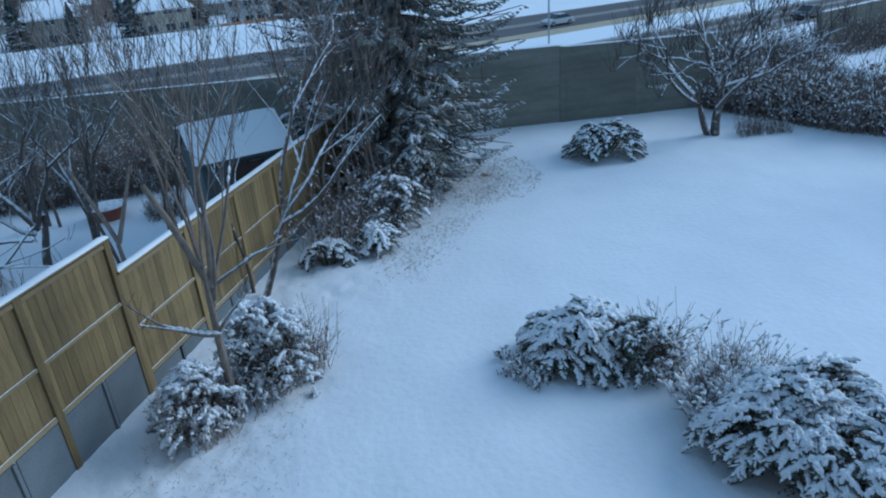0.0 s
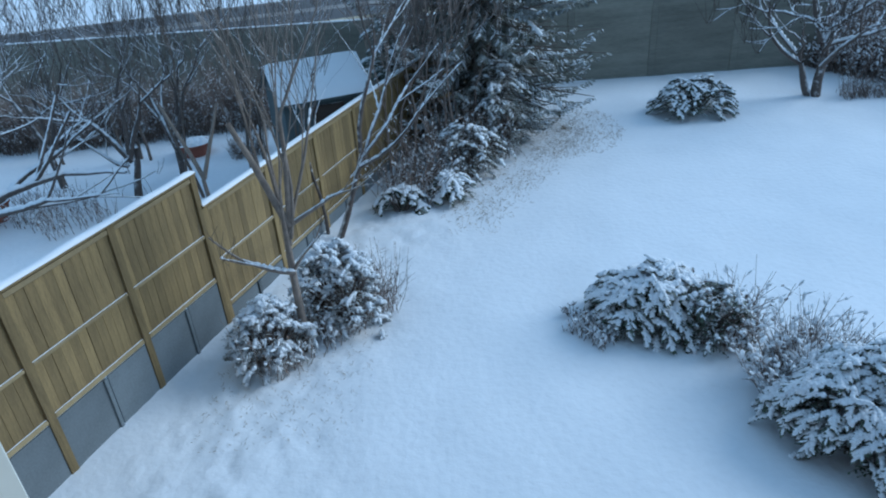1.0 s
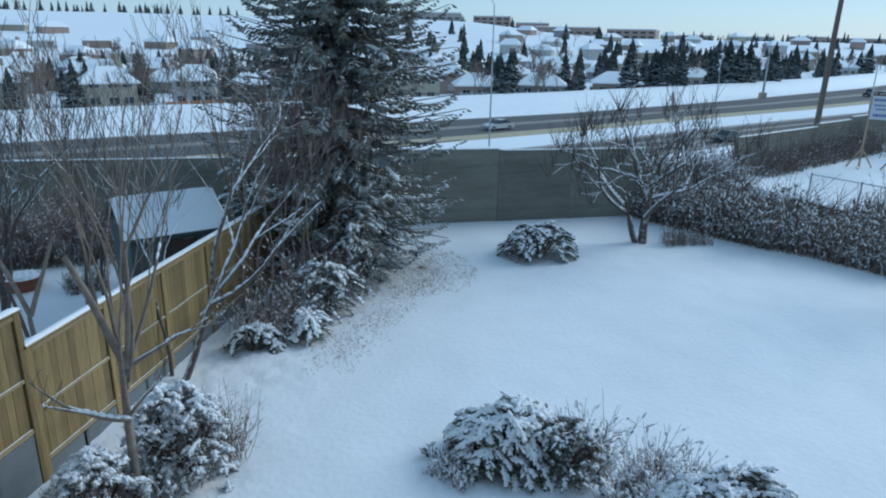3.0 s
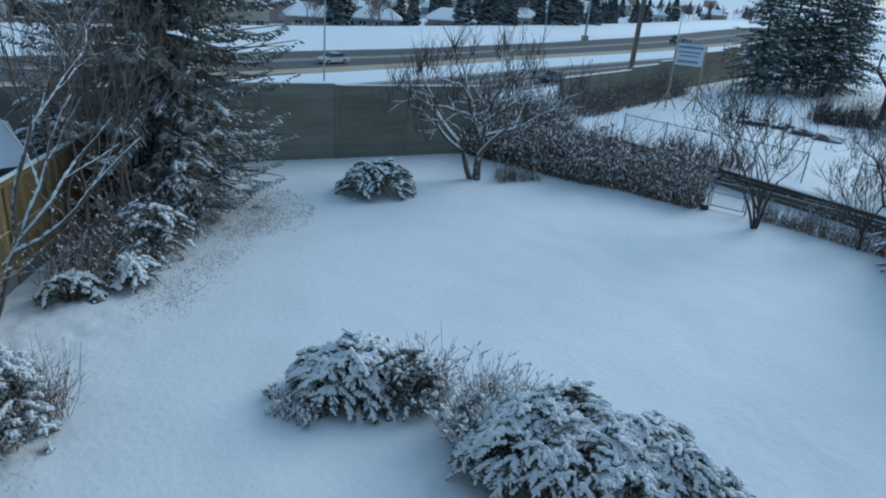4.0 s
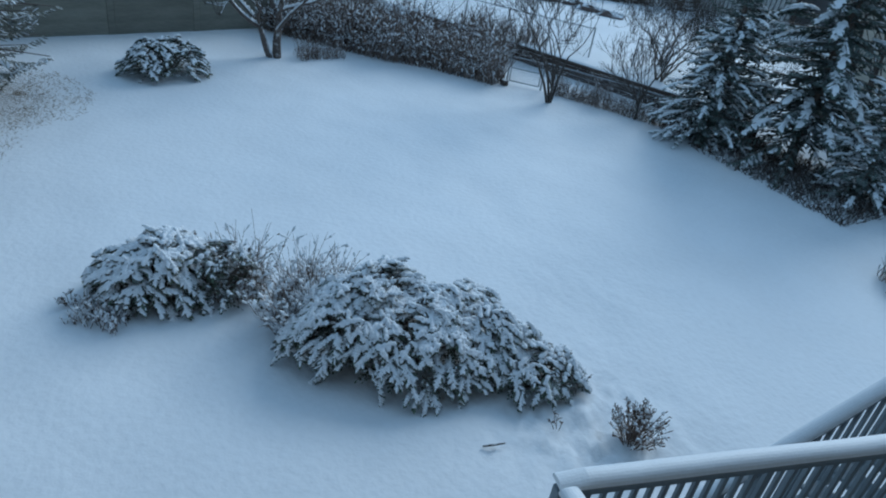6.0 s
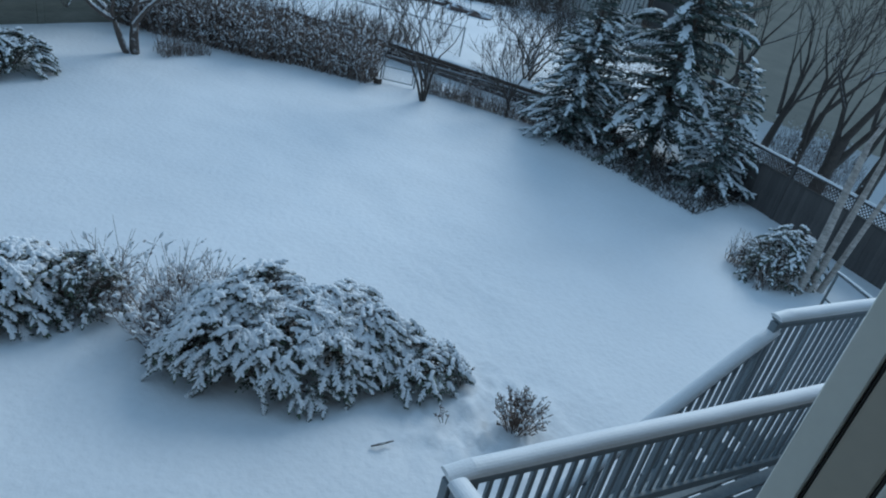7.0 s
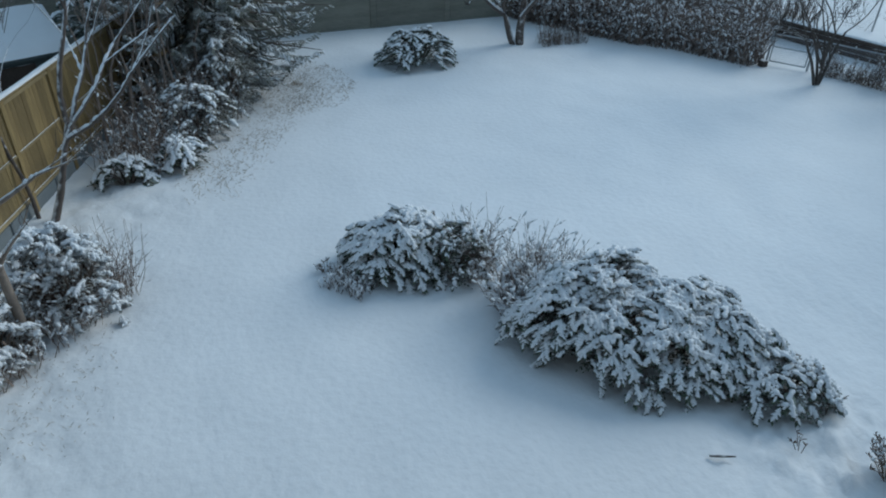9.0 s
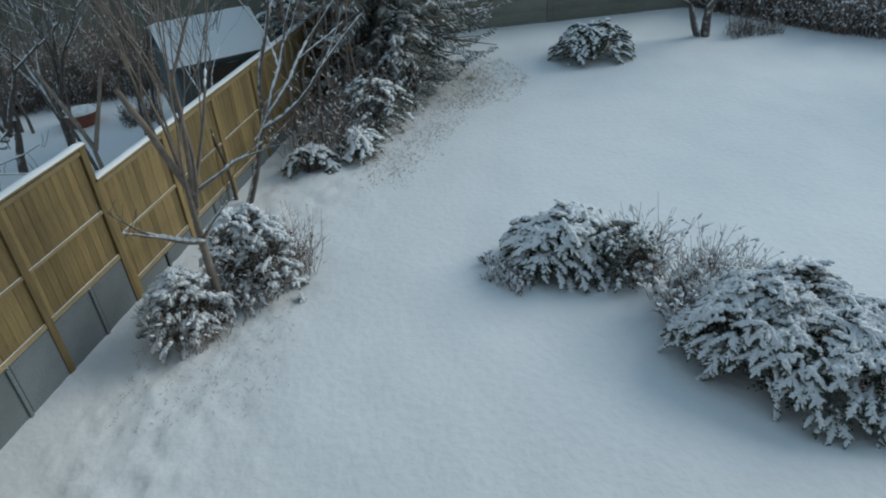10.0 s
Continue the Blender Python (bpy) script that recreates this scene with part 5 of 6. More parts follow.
# the yard beyond the timber fence
bare_tree("fruit_tree", -7.9, 15.5, "dark gnarled bare fruit tree streaked with snow", 71,
          [((0.15, 0.1, 1), 1.3, 0.11, (0, 0, -0.1), 0), ((-0.5, 0, 0.95), 1.3, 0.085, (0.1, 0.05, 0.9)), ((0.45, 0.1, 1), 1.4, 0.07, (0.1, 0, 1.0)), ((0.0, 0.2, 1), 1.4, 0.07, (0.1, 0, 1.1)), ((-0.9, 0.1, 0.5), 1.1, 0.05, (0, 0, 0.8))], 4, 0.7, 0.32, 0.05, 2, APPLEBARK, thin=0.009, shoots=2, shoot=0.5, cap=0.75)
bare_tree("fruit_tree", -7.1, 16.6, "forked bare tree with snow on its bark", 72,
          [((0.1, 0.1, 1), 1.4, 0.1, (0, 0, -0.1), 0), ((-0.45, 0.1, 1), 1.4, 0.07, (0, 0, 0.8)), ((0.4, 0, 1), 1.5, 0.065, (0, 0, 1.0)), ((0.0, 0, 1), 1.5, 0.06, (0.1, 0, 1.1))], 4, 0.65, 0.3, 0.06, 2, APPLEBARK, thin=0.009, shoots=2, shoot=0.5, cap=0.75)
bare_tree("fruit_tree", -10.6, 13.4, "old sprawling bare tree with low leaning limbs", 73,
          [((1, 0.35, 0.25), 2.4, 0.12, (-0.2, -0.2, 0.7), 1), ((-0.1, 0.2, 1), 1.7, 0.14, (-0.3, -0.2, -0.1)), ((1.0, -0.1, 0.12), 2.2, 0.1, (-0.2, -0.3, 0.6), 2), ((0.5, 0.5, 1), 1.6, 0.09, (-0.2, -0.1, 0.9)), ((0.7, 0.3, 0.6), 1.7, 0.08, (0.6, 0.1, 0.9), 3)], 4, 0.7, 0.32, 0.05, 2, APPLEBARK, thin=0.009, shoots=2, shoot=0.5, cap=0.75)
bare_tree("fruit_tree", -10.2, 16.4, "bare many-branched tree in the next yard", 79,
          [((0.0, 0.1, 1), 1.5, 0.1, (0, 0, -0.1), 0), ((-0.45, 0.1, 1), 1.5, 0.07, (0, 0, 0.9)), ((0.4, 0, 1), 1.5, 0.065, (0, 0, 1.0)), ((0.05, 0.1, 1), 1.6, 0.06, (0, 0, 1.2))], 4, 0.65, 0.3, 0.06, 2, APPLEBARK, thin=0.009, shoots=2, shoot=0.5, cap=0.75)
for k, (bx, by) in enumerate(((-6.2, 15.0), (-5.0, 16.6), (-8.9, 18.0), (-11.5, 18.2), (-13.5, 17.6), (-12.6, 15.2), (-3.6, 13.6))):
    bare_tree("sapling", bx, by, "slender bare saplings rising above the fence", 174 + k,
              [((0.08 * (-1) ** i, 0.05, 1), 2.0, 0.045, (0.35 * i - 0.3, 0.2 * (i % 2), -0.1)) for i in range(2 if k in (0, 1, 6) else 3)], 4, 0.5, 0.2, 0.1, 2, BARK, thin=0.008, shoots=1, shoot=0.4)
bare_tree("forked_stump", -5.2, 13.1, "pale forked branch capped with snow behind the fence", 76, [((-0.35, 0.1, 1), 1.7, 0.05, (0, 0, 1.3), 0), ((0.4, 0.2, 1), 1.6, 0.055, (0, 0, 1.3), 0), ((0, 0, 1), 1.4, 0.07, (0, 0, -0.1), 0)], 1, 0.5, 0.1, 0.03, 1, PALEBARK)
# Added brush darkens the snow in place of branch clutter and its shadows.
thicket("yard_shadow_brush", [(-12.5, 13.4), (-10.0, 15.0), (-8.4, 13.8)], 1.6, 0.9, 420, "low brush standing in for branches and their shadows on the snow beyond the fence", 80, 0.6, category="brush", fleck=1.3)
thicket("back_hedge", [(-17, 20.6), (-12.5, 20.0), (-5.4, 21.0)], 1.8, 2.1, 5200, "dark evergreen-brown hedge with snow flecks along the sound wall", 77, 0.5)
thicket("twiggy_shrub", [(-6.2, 17.9), (-5.3, 18.3)], 0.9, 0.9, 260, "bare twiggy shrub beside the garden shed", 78, 0.3, kind="", category="shrub")
for i, (x, y, lean, h) in enumerate(((22.6, 2.3, 0.12, 4.5), (24.2, 3.4, 0.05, 5.0), (25.6, 1.2, 0.18, 5.0), (24.0, 6.6, -0.05, 4.0), (27.5, 5.0, 0.1, 4.5), (29.0, 2.0, 0.0, 4.5), (23.2, -0.6, 0.1, 5.0), (26.5, 8.4, 0.0, 4.5), (30.0, 7.5, 0.0, 4.5))):
    bare_tree("dark_tree", x, y, "dark thick-trunked bare tree behind the grey fence", 81 + i, [((lean, -0.1, 1), h * 0.5, 0.25 if i in (0, 2, 6) else 0.16, (0, 0, -0.1)), ((lean + 0.3, 0.2, 1), h * 0.4, 0.08, (0.05, 0, h * 0.3))], 5, 0.6, 0.12, 0.04, 2, DARKBARK, thin=0.009)
thicket("far_brush", [(22.5, 4.5), (26, 2.5), (30, 4)], 3.0, 1.2, 900, "snowy brown brush in the yard behind the grey fence", 88, 0.7, category="brush", fleck=1.6)
# House wall carries the paled siding that imitates haze.
h = thing("brown_house", "house with brown siding paled for haze, behind bare trees, with a snowy roof", "house", pose(34.5, -9.0, 0, 0, 0, 8))
g = Geo()
g.box((0, 0, -0.3), (10, 20, 6.4), 0.02)
link("wall", g, HAZESIDE, h)
g = Geo()
g.poly([(-0.6, -0.6, 6.3), (5.1, -0.6, 8.6), (5.1, 20.6, 8.6), (-0.6, 20.6, 6.3)])
g.poly([(10.6, -0.6, 6.3), (10.6, 20.6, 6.3), (4.9, 20.6, 8.6), (4.9, -0.6, 8.6)])
link("roof", g, SNOW, h, "snow-covered roof")
for y, z in ((3, 0.9), (8, 0.9), (5, 3.7)):
    g = Geo()
    g.box((-0.06, y - 0.8, z), (0.04, y + 0.8, z + 1.2), 0.01)
    w = link("window", g, SASH, h)
    for k in (0, 1):
        g = Geo()
        g.box((-0.08, y - 0.72 + 0.75 * k, z + 0.08), (-0.055, y - 0.03 + 0.75 * k, z + 1.12))
        link("pane", g, PANE, w)


# ---- highway furniture ----
def street_lamp(x, y, h, arm, az, label, z=None):
    z = land(x, y) if z is None else z
    s = thing("street_lamp", label, "street lamp", pose(x, y, z, 0, 0, 90 - az))
    g = Geo()
    g.tube([(0, 0, -0.2), (0, 0, h * 0.6), (0, 0, h - 0.9)], [0.11, 0.085, 0.06], 8)
    link("pole", g, STEEL, s, smooth=True)
    g = Geo()
    g.tube([(0, 0, h - 0.9), (arm * 0.12, 0, h - 0.3), (arm * 0.4, 0, h), (arm, 0, h + 0.05)], [0.06, 0.055, 0.05, 0.045], 7)
    link("arm", g, STEEL, s, smooth=True)
    g = Geo()
    g.box((arm - 0.1, -0.15, h - 0.02), (arm + 0.65, 0.15, h + 0.12), 0.04)
    hd_ = link("lamp_head", g, STEEL, s)
    g = Geo()
    g.box((arm + 0.05, -0.11, h - 0.05), (arm + 0.55, 0.11, h - 0.022), 0.01)
    link("lens", g, LAMPGLASS, hd_)
    return s


def polar(az, R):
    return R * math.sin(radians(az)), R * math.cos(radians(az))


street_lamp(*polar(15.5, 80), 16.4, 2.6, -78, "tall grey steel street lamp beside the highway", z=-5.7)
street_lamp(*polar(43.3, 120), 10.5, 2.8, -60, "grey street lamp with a curved arm beyond the highway")
street_lamp(*polar(33.1, 132), 8.5, 2.0, 20, "slim grey street lamp on the far snow bank")
street_lamp(*polar(-2.2, 70), 14.6, 2.6, 0, "tall grey steel street lamp beside the highway")
px, py = polar(40.2, 58)
up = thing("utility_pole", "leaning weathered wooden utility pole behind the sound wall", "utility pole", pose(px, py, -1.5, 0, 0.8, -40))
g = Geo()
g.tube([(0, 0, -0.3), (0, 0, 6), (0, 0, 13)], [0.22, 0.2, 0.16], 10, cap=True)
link("pole", g, POLEWOOD, up, smooth=True)
g = Geo()
g.box((-0.1, 0.16, 5.6), (0.1, 0.26, 5.9), 0.01)
link("bracket", g, STEEL, up)
bx, by = polar(36.3, 177)
bl = thing("signal_post", "grey post with a boxed base on the far verge", "post", pose(bx, by, land(bx, by)))
g = Geo()
g.tube([(0, 0, -0.2), (0.1, 0, 9.5)], [0.3, 0.2], 8, cap=True)
link("pole", g, STEEL, bl)
g = Geo()
g.box((-0.7, -0.6, 0), (0.7, 0.6, 1.3), 0.05)
link("base_box", g, CURB, bl)


def car(x, y, z, az, paint, label, kind="car"):
    """A plain saloon or pickup in a side profile with glass, wheels and lamps."""
    c = thing("parked_car" if kind == "car" else "pickup_truck", label, "car" if kind == "car" else "truck", pose(x, y, z, 0, 0, 90 - az))
    if kind == "car":
        low = [(-2.25, 0.3), (2.25, 0.3), (2.3, 0.62), (1.95, 0.8), (1.1, 0.92), (-1.5, 0.95), (-2.2, 0.9), (-2.3, 0.6)]
        cab = [(1.1, 0.92), (0.35, 1.38), (-0.9, 1.42), (-1.75, 0.95)]
    else:
        low = [(-2.8, 0.45), (2.7, 0.45), (2.75, 0.95), (2.5, 1.15), (1.3, 1.22), (-2.8, 1.15)]
        cab = [(1.3, 1.22), (0.75, 1.85), (-0.75, 1.88), (-0.9, 1.15)]
    def prism(prof, w, taper):
        g = Geo()
        n = len(prof)
        zs = [p[1] for p in prof]
        for s in (-1, 1):
            for px_, pz in prof:
                t = (pz - min(zs)) / (max(zs) - min(zs) + 1e-6)
                g.v.append((px_, s * w * (1 - taper * t), pz))
        g.f.append(tuple(range(n - 1, -1, -1))); g.f.append(tuple(range(n, 2 * n)))
        for i in range(n):
            j = (i + 1) % n
            g.f.append((i, j, n + j, n + i))
        g.m = [0] * len(g.f)
        return g
    body = link("body", prism(low, 0.88, 0.06), paint, c)
    link("glasshouse", prism(cab, 0.82, 0.18), PANE, c)
    g = Geo()
    t = cab[1:3]
    g.box((t[1][0], -0.66, t[0][1] - 0.01), (t[0][0], 0.66, t[1][1] + 0.035), 0.02)
    link("roof", g, paint, c)
    for wx_ in ((-1.4, 1.4) if kind == "car" else (-1.7, 1.75)):
        for wy in (-0.8, 0.8):
            g = Geo()
            g.tube([(wx_, wy - 0.1, 0.32), (wx_, wy + 0.1, 0.32)], [0.33, 0.33], 14, cap=True)
            wh = link("wheel", g, TYRE, c)
            g = Geo()
            g.tube([(wx_, wy - 0.11, 0.32), (wx_, wy + 0.11, 0.32)], [0.2, 0.2], 10, cap=True)
            link("rim", g, STEEL, wh)
    for s in (-0.6, 0.6):
        g = Geo()
        g.box((low[2][0] - 0.1, s - 0.18, low[2][1] - 0.02), (low[2][0] + 0.02, s + 0.18, low[2][1] + 0.13), 0.02)
        link("headlight", g, LAMPGLASS, c)
    return c


car(27.0, 93.0, ROAD_Z, 247, CARSILVER, "silver saloon car on the highway")
car(137.5, 146.5, ROAD_Z, 240, CARDARK, "dark pickup truck on the highway", "pickup")
tr = thing("trailer", "low flatbed trailer behind the pickup truck", "trailer", pose(145.5, 151.0, ROAD_Z, 0, 0, 90 - 60))
g = Geo()
g.box((-3, -1.1, 0.6), (3, 1.1, 1.0), 0.04)
link("bed", g, CARDARK, tr)
for wy in (-1.0, 1.0):
    g = Geo()
    g.tube([(0.3, wy - 0.1, 0.35), (0.3, wy + 0.1, 0.35)], [0.35, 0.35], 12, cap=True)
    link("wheel", g, TYRE, tr)
car(54.0, 79.5, ROAD_Z, 242, CARDARK, "dark car in the near lane of the highway")


# ---- houses across the highway ----
def house(x, y, w, d, h, az, wall, label, detail=2, hip=0.5):
    """Walls, an overhanging snow-covered hip or gable roof, windows and a chimney."""
    z = land(x, y) - 0.3
    t = thing("house", label, "house", pose(x, y, z, 0, 0, 90 - az), "houses across the highway")
    g = Geo()
    g.box((-w / 2, -d / 2, 0), (w / 2, d / 2, h))
    link("wall", g, wall, t)
    g = Geo()
    o, rh = 0.6, 0.26 * d + 0.5
    e = w / 2 * hip
    A = [(-w / 2 - o, -d / 2 - o, h - 0.1), (w / 2 + o, -d / 2 - o, h - 0.1), (w / 2 + o, d / 2 + o, h - 0.1), (-w / 2 - o, d / 2 + o, h - 0.1)]
    R0, R1 = (-w / 2 + e, 0, h + rh), (w / 2 - e, 0, h + rh)
    up_ = lambda p: (p[0], p[1], p[2] + 0.28)
    B = [up_(p) for p in A]
    g.poly([B[0], B[1], R1, R0])
    g.poly([B[2], B[3], R0, R1])
    g.poly([B[1], B[2], R1])
    g.poly([B[3], B[0], R0])
    for i in range(4):
        g.poly([A[i], A[(i + 1) % 4], B[(i + 1) % 4], B[i]])
    g.poly(A[::-1])
    link("roof", g, SNOW, t, "snow-covered roof")
    if detail:
        for k, wxx in enumerate((-0.3, 0.05, 0.32)):
            for lev in range(1 if h < 4 else 2):
                if detail < 2 and (k + lev) % 2:
                    continue
                g = Geo()
                z0 = 0.9 + lev * 2.7
                g.box((w * wxx - 0.8, -d / 2 - 0.05, z0), (w * wxx + 0.8, -d / 2 + 0.02, z0 + 1.3))
                wn_ = link("window", g, WALLS[4], t)
                if detail > 1:
                    for s in (-0.38, 0.38):
                        g = Geo()
                        g.box((w * wxx + s - 0.32, -d / 2 - 0.07, z0 + 0.1), (w * wxx + s + 0.32, -d / 2 - 0.045, z0 + 1.2))
                        link("pane", g, PANE, wn_)
        g = Geo()
        g.box((w * 0.2, 0.4, h), (w * 0.2 + 0.9, 1.2, h + rh + 0.9), 0.03)
        link("chimney", g, wall, t)
    return t


labels = ["cream-sided house with a snow-covered roof", "beige house with a snow-covered roof", "tan house under a snowy roof", "grey house with snow on its roof", "white-sided house with a snowy roof", "pinkish-tan house with a snow-covered roof"]
random.seed(90)
row1 = ((-22, 134, 13, 5.4, 1), (-14.2, 132, 9, 5.2, 0), (-8.0, 133, 8, 5.6, 4), (-3.4, 136, 10, 4.6, 5), (2.5, 138, 11, 5.0, 2), (9.0, 142, 11, 5.2, 0), (14.3, 150, 10, 3.4, 5), (19.6, 158, 11, 3.2, 3), (25.5, 170, 12, 3.4, 2), (31.0, 215, 11, 3.4, 1), (36.2, 270, 12, 4.0, 3), (41.0, 330, 12, 4.0, 4), (45.5, 400, 12, 4.6, 2))
for az, R, w, h, m in row1:
    x, y = polar(az, R)
    house(x, y, w * 0.9, 8, h * 0.85, 90 + az * 0.55 + rnd(-12, 12), WALLS[m], labels[m], 2, 0.55)
for R, n in ((168, 18), (205, 21), (250, 25), (305, 27), (375, 30), (460, 28)):
    for i in range(n):
        az = -44 + 94 * (i + 0.5) / n + rnd(-1, 1)
        rr = R * (1 + 0.10 * max(0, az - 10) / 20) + rnd(-9, 9)
        if az < 16 and R > 310 - 4 * az:
            continue
        x, y = polar(az, rr)
        if y < far_edge(x) + 30:
            continue
        m = random.randrange(6)
        house(x, y, rnd(8, 11.5), rnd(7, 9), random.choice((2.7, 2.9, 4.6)), 90 + rnd(-40, 40) + az * 0.5, WALLS[m], labels[m], 1 if R < 260 else 0, rnd(0.3, 0.6))
# back fences of the first row
for az0, az1, R, m, lab in ((-10.5, 1.5, 121, BROWNFENCE, "brown board fence behind a snow bank"), (13.0, 22.0, 141, WALLS[3], "grey board fence behind a snow bank"), (23.5, 31.0, 168, WALLS[4], "pale fence behind a snow bank")):
    f = thing("back_fence", lab, "fence")
    n = int((az1 - az0) / 0.9)
    for i in range(n):
        a, b = Vector((*polar(az0 + 0.9 * i, R * (1 + 0.008 * i)), 0)), Vector((*polar(az0 + 0.9 * (i + 1), R * (1 + 0.008 * (i + 1))), 0))
        zg = land(a.x, a.y)
        at = Matrix.Translation((a.x, a.y, zg)) @ pose(0, 0, 0, 0, 0, math.degrees(math.atan2(b.y - a.y, b.x - a.x)))
        g = Geo()
        g.box((0.1, -0.03, -0.5), ((b - a).length - 0.1, 0.03, 1.5))
        link("fence_panel", g, m, f, at=at)
        g = Geo()
        g.box((-0.13, -0.13, -0.5), (0.13, 0.13, 1.75), 0.02)
        link("fence_post", g, WALLS[4], f, at=at)


# ---- far trees ----
def far_spruce(seed):
    random.seed(seed)
    t = thing("far_spruce", "dark distant spruce flecked with snow", "tree", group="spruces among the houses")
    g = Geo()
    g.tube([(0, 0, -0.5), (0, 0, 1.0)], [0.03, 0.025], 5)
    link("trunk", g, BARK, t)
    g = Geo()
    z = 0.06
    while z < 0.98:
        L = 0.29 * (1 - z) ** 0.8 + 0.015
        for k in range(9):
            a = rnd(0, 6.283)
            l2 = L * rnd(0.6, 1.2)
            c, s = math.cos(a), math.sin(a)
            w = l2 * 0.3
            g.poly([(0, 0, z + 0.02), (c * l2 * 0.6 - s * w, s * l2 * 0.6 + c * w, z - 0.03), (c * l2, s * l2, z - 0.05 + rnd(-0.02, 0.03)), (c * l2 * 0.6 + s * w, s * l2 * 0.6 - c * w, z - 0.03)])
            g.poly([(0, 0, z + 0.03), (c * l2 * 0.9, s * l2 * 0.9, z - 0.02), (c * l2 * 0.6, s * l2 * 0.6, z - 0.09)])
        z += 0.04
    link("crown", g, FARNEEDLE, t)
    return t


def far_bare(seed):
    random.seed(seed)
    t = thing("far_tree", "distant bare brown tree among the houses", "tree", group="bare trees among the houses")
    g = Geo()
    ends = []
    grow(g, (0, 0, -0.03), (0, 0, 1), 0.35, 0.02, 4, 0.6, 0.1, 0.06, 3, ends, 0.004)
    link("crown", g, FARBARK, t)
    return t


spr = [far_spruce(101 + i) for i in range(4)]
bar = [far_bare(111 + i) for i in range(3)]
used = set()


def plant(protos, az, R, h):
    x, y = polar(az, R)
    if y < far_edge(x) + 12 and R > 70:
        return
    p = random.choice(protos)
    m = pose(x, y, land(x, y) - 0.1, 0, 0, rnd(0, 360))
    if p.name not in used:
        used.add(p.name)
        p.matrix_basis = m
        p.scale = (h, h, h)
    else:
        o = copy_thing(p, m)
        o.scale = (h, h, h)


random.seed(120)
for az, R, h in ((16.2, 146, 9.5), (17.0, 147, 10.5), (22.4, 152, 8.5), (15.2, 150, 8), (27.6, 176, 10), (28.9, 178, 11), (30.2, 182, 9), (32.6, 188, 9.5), (33.6, 190, 11), (34.4, 192, 10), (-16.5, 128, 8), (-5.2, 150, 9), (-1.6, 150, 8), (3.4, 152, 9), (-11.8, 140, 8), (6.0, 128, 7), (-20.5, 124, 7), (-24, 122, 9), (-27, 120, 8)):
    plant(spr, az, R, h)
for i in range(170):
    az = rnd(-44, 50)
    plant(spr, az, rnd(135, 230) if az < 8 else rnd(140, 420) * rnd(1, 1.25), rnd(5, 9) if az < 8 else rnd(6, 11))
for i in range(150):
    az = rnd(-44, 50)
    plant(bar, az, rnd(128, 240 if az < 8 else 430), rnd(6, 10))
for i in range(50):
    plant(bar, rnd(-44, 24), rnd(120, 160), rnd(6, 9))
for i in range(45):
    plant(spr, rnd(24, 42), rnd(160, 330), rnd(7, 11))
for i in range(80):
    az = rnd(26, 50)
    plant(bar, az, rnd(205, 300) + max(0, az - 34) * rnd(8, 22), rnd(5, 9))
for i in range(40):
    az = rnd(29, 50)
    plant(spr, az, rnd(215, 310) + max(0, az - 34) * rnd(9, 22), rnd(6, 10))
for i in range(5):
    c, d = rnd(14, 40), rnd(150, 230)
    for k in range(5):
        plant(spr, c + rnd(-0.9, 0.9), d + rnd(-3, 3), rnd(8, 12))
g = Geo()
for i in range(260):
    az = rnd(-44, 52)
    R = rnd(600, 640) if az < 8 else rnd(570, 880)
    x, y = polar(az, R)
    h, z = rnd(5, 9), land(x, y) - 0.3
    for k in range(5):
        w, zz = 0.28 * h * (1 - k / 5.5), z + h * (0.06 + 0.17 * k)
        ring = [(x + w * rnd(0.7, 1.2) * math.cos(a * 1.047), y + w * rnd(0.7, 1.2) * math.sin(a * 1.047), zz + rnd(-0.2, 0.2)) for a in range(6)]
        for a in range(6):
            g.poly([ring[a], ring[(a + 1) % 6], (x, y, zz + 0.3 * h)])
tagged(link("ridge_woods", g, FARNEEDLE), "dark spruce woods scattered along the far ridge", "woods", kind="stuff")
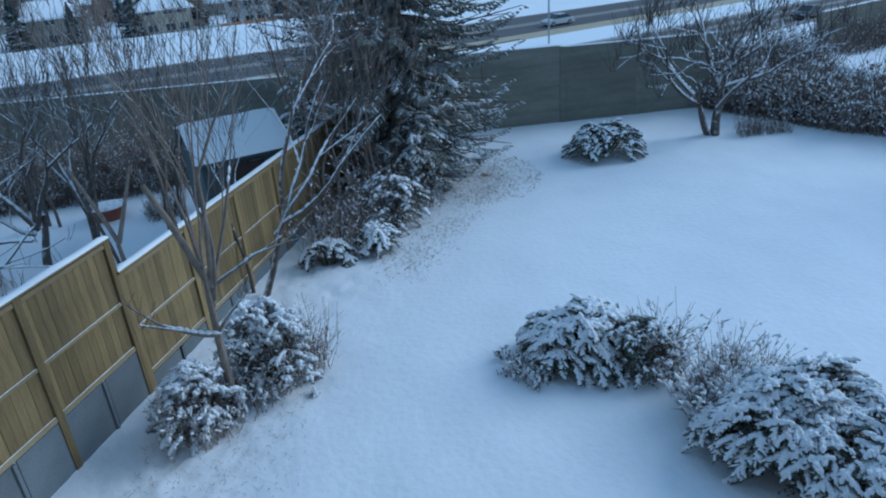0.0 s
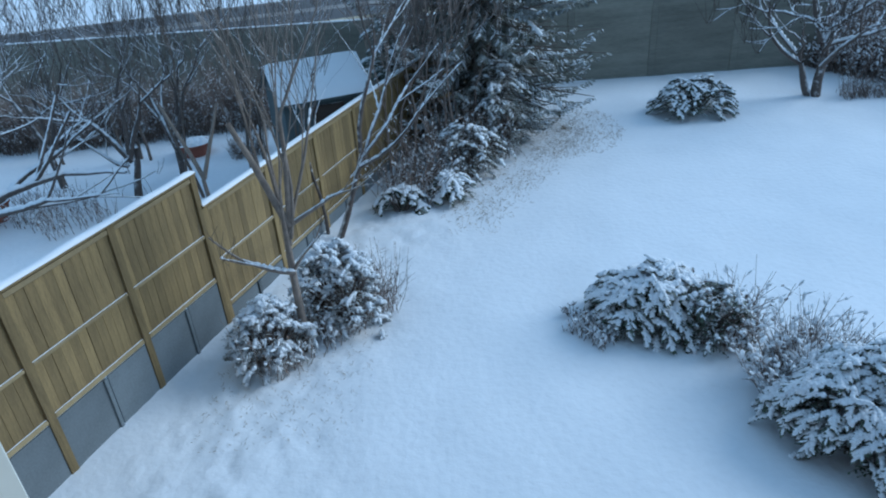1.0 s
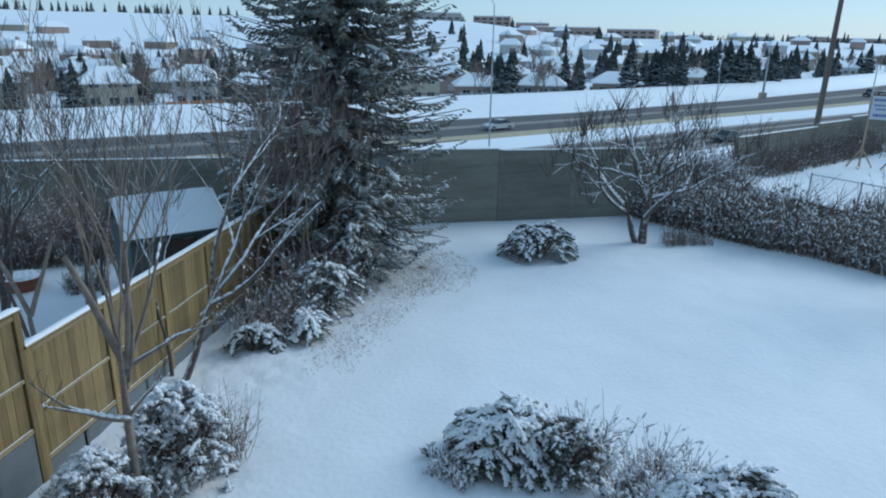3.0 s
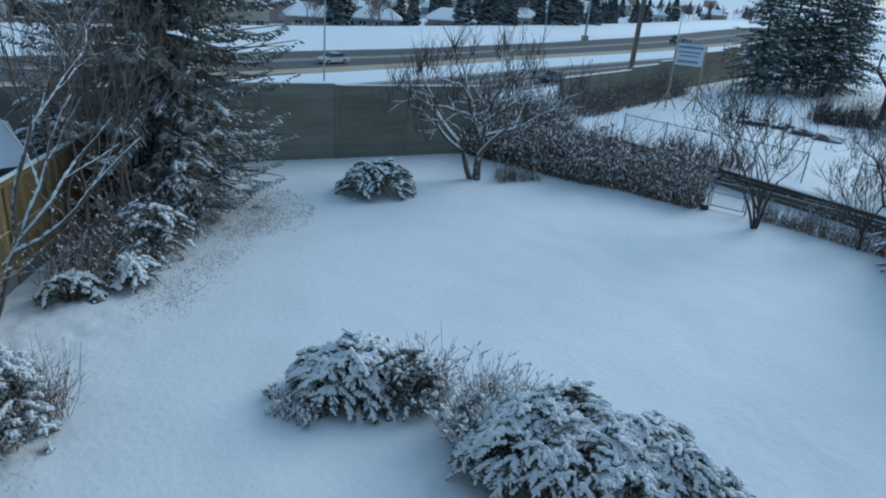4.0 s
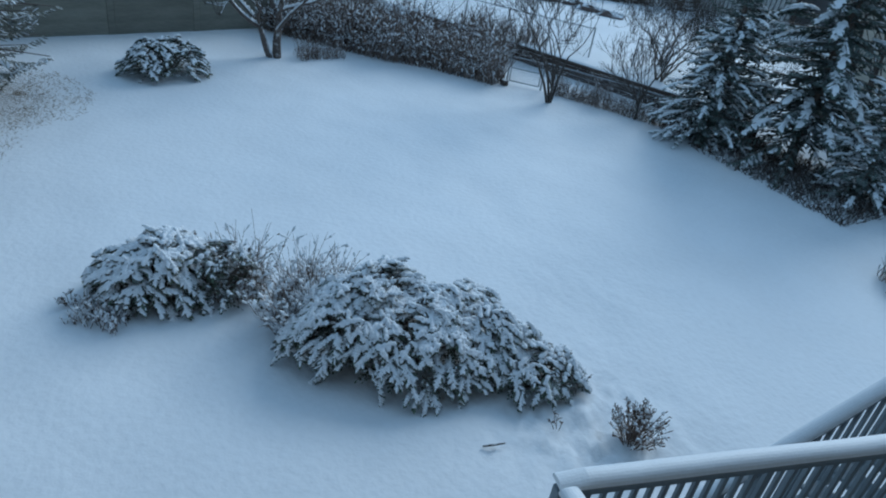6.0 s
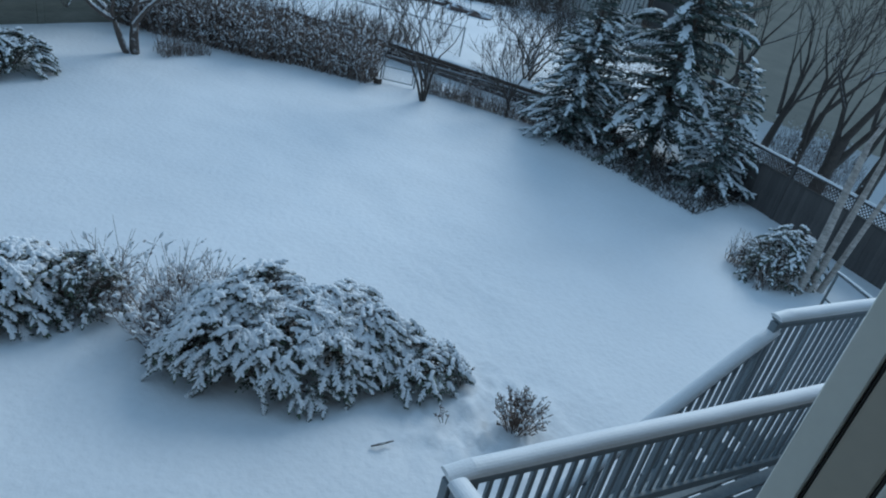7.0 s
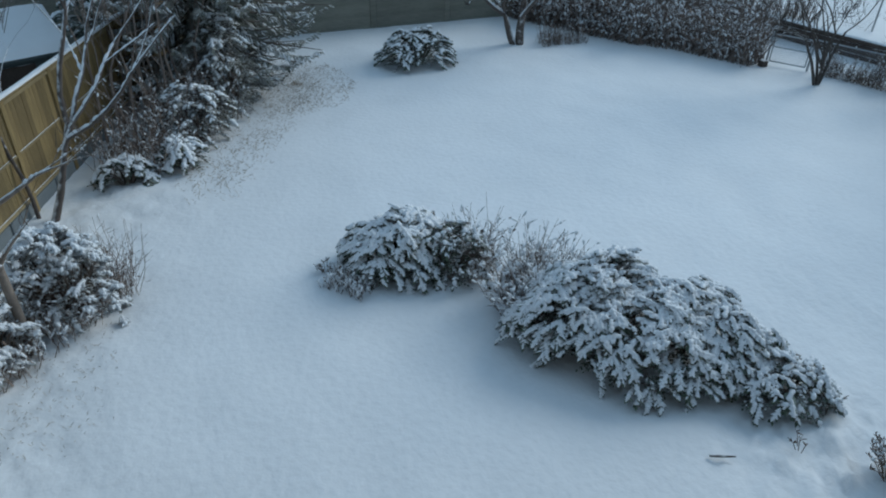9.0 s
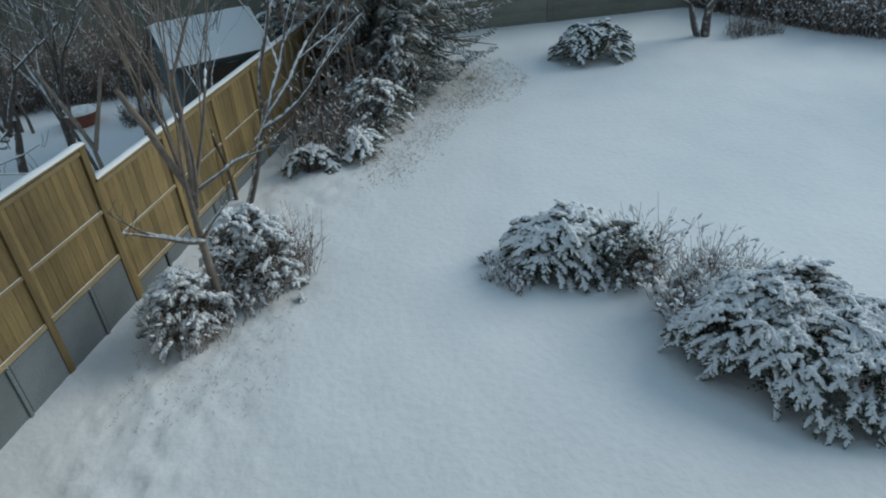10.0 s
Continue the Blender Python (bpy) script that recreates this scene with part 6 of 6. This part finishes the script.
for i, (x, y, h, r) in enumerate(((39.6, 33.9, 8.5, 3.0), (43.0, 34.6, 10.0, 3.0), (46.6, 36.0, 11.0, 3.2), (49.2, 35.2, 11.0, 3.0), (45.0, 32.6, 9.0, 2.8), (52.4, 36.6, 11.0, 3.2))):
    spruce("yard_spruce", x, y, h, r, "dark spruce with bare lower trunk in the next yard", 131 + i, 0.8, 0.3, 0.1, 0.5, step=0.26, wide=0.11, pads=1.6, z=land(x, y), power=0.7, leaf=DARKNEEDLE)


# ---- office blocks and roofs on the ridge ----
random.seed(140)
az = 10.5
while az < 50:
    far = 610 if az < 28 else 900
    w = rnd(25, 55) if az < 28 else rnd(30, 80)
    h = rnd(6, 9) if az < 28 else rnd(4, 7)
    x, y = polar(az, far + rnd(-20, 20))
    t = thing("office_block", "distant flat-roofed office block on the ridge", "building", pose(x, y, land(x, y) - 1, 0, 0, -az + rnd(-15, 15)), "office blocks on the ridge")
    g = Geo()
    g.box((-w / 2, -10, 0), (w / 2, 10, h))
    link("wall", g, random.choice((BLOCKS, WALLS[0], WALLS[4], WALLS[5])), t)
    g = Geo()
    g.box((-w / 2 - 0.3, -10.3, h), (w / 2 + 0.3, 10.3, h + 0.7))
    link("roof", g, SNOW, t)
    for lev in range(int(h / 3.4)):
        n = int(w / 6)
        for i in range(n):
            g = Geo()
            x0 = -w / 2 + w * (i + 0.2) / n
            g.box((x0, -10.15, 1.4 + 3.4 * lev), (x0 + w / n * 0.6, -10.0, 2.8 + 3.4 * lev))
            link("window", g, PANE, t)
    az += math.degrees(w / far) + rnd(0.05, 0.5 if az < 28 else 1.2)

bare_tree("dark_tree", 40.6, 22.6, "leaning bare tree beside the outdoor stair", 191, [((0.25, 0.1, 1), 2.6, 0.25, (0, 0, 0.3))], 4, 0.6, 0.1, 0.05, 2, DARKBARK, thin=0.012)
thicket("stair_brush", [(34.6, 25.4), (37.4, 23.6)], 1.8, 1.6, 500, "dark brush beside the outdoor stair", 192, 0.2, category="brush", z=0.5, thick=2.0, bark=DARKBARK)
thicket("wall_brush", [(20.5, 27.6), (27, 31.0), (33, 34.0)], 1.6, 1.6, 1500, "dead brush along the foot of the sound wall", 193, 0.3, category="brush", z=0.4, thick=2.0)
thicket("fence_brush", [(19.9, 20.8), (21.2, 17.4)], 0.9, 1.3, 260, "bare twigs behind the mesh fence", 194, 0.2, category="brush", z=0.5, thick=1.5)
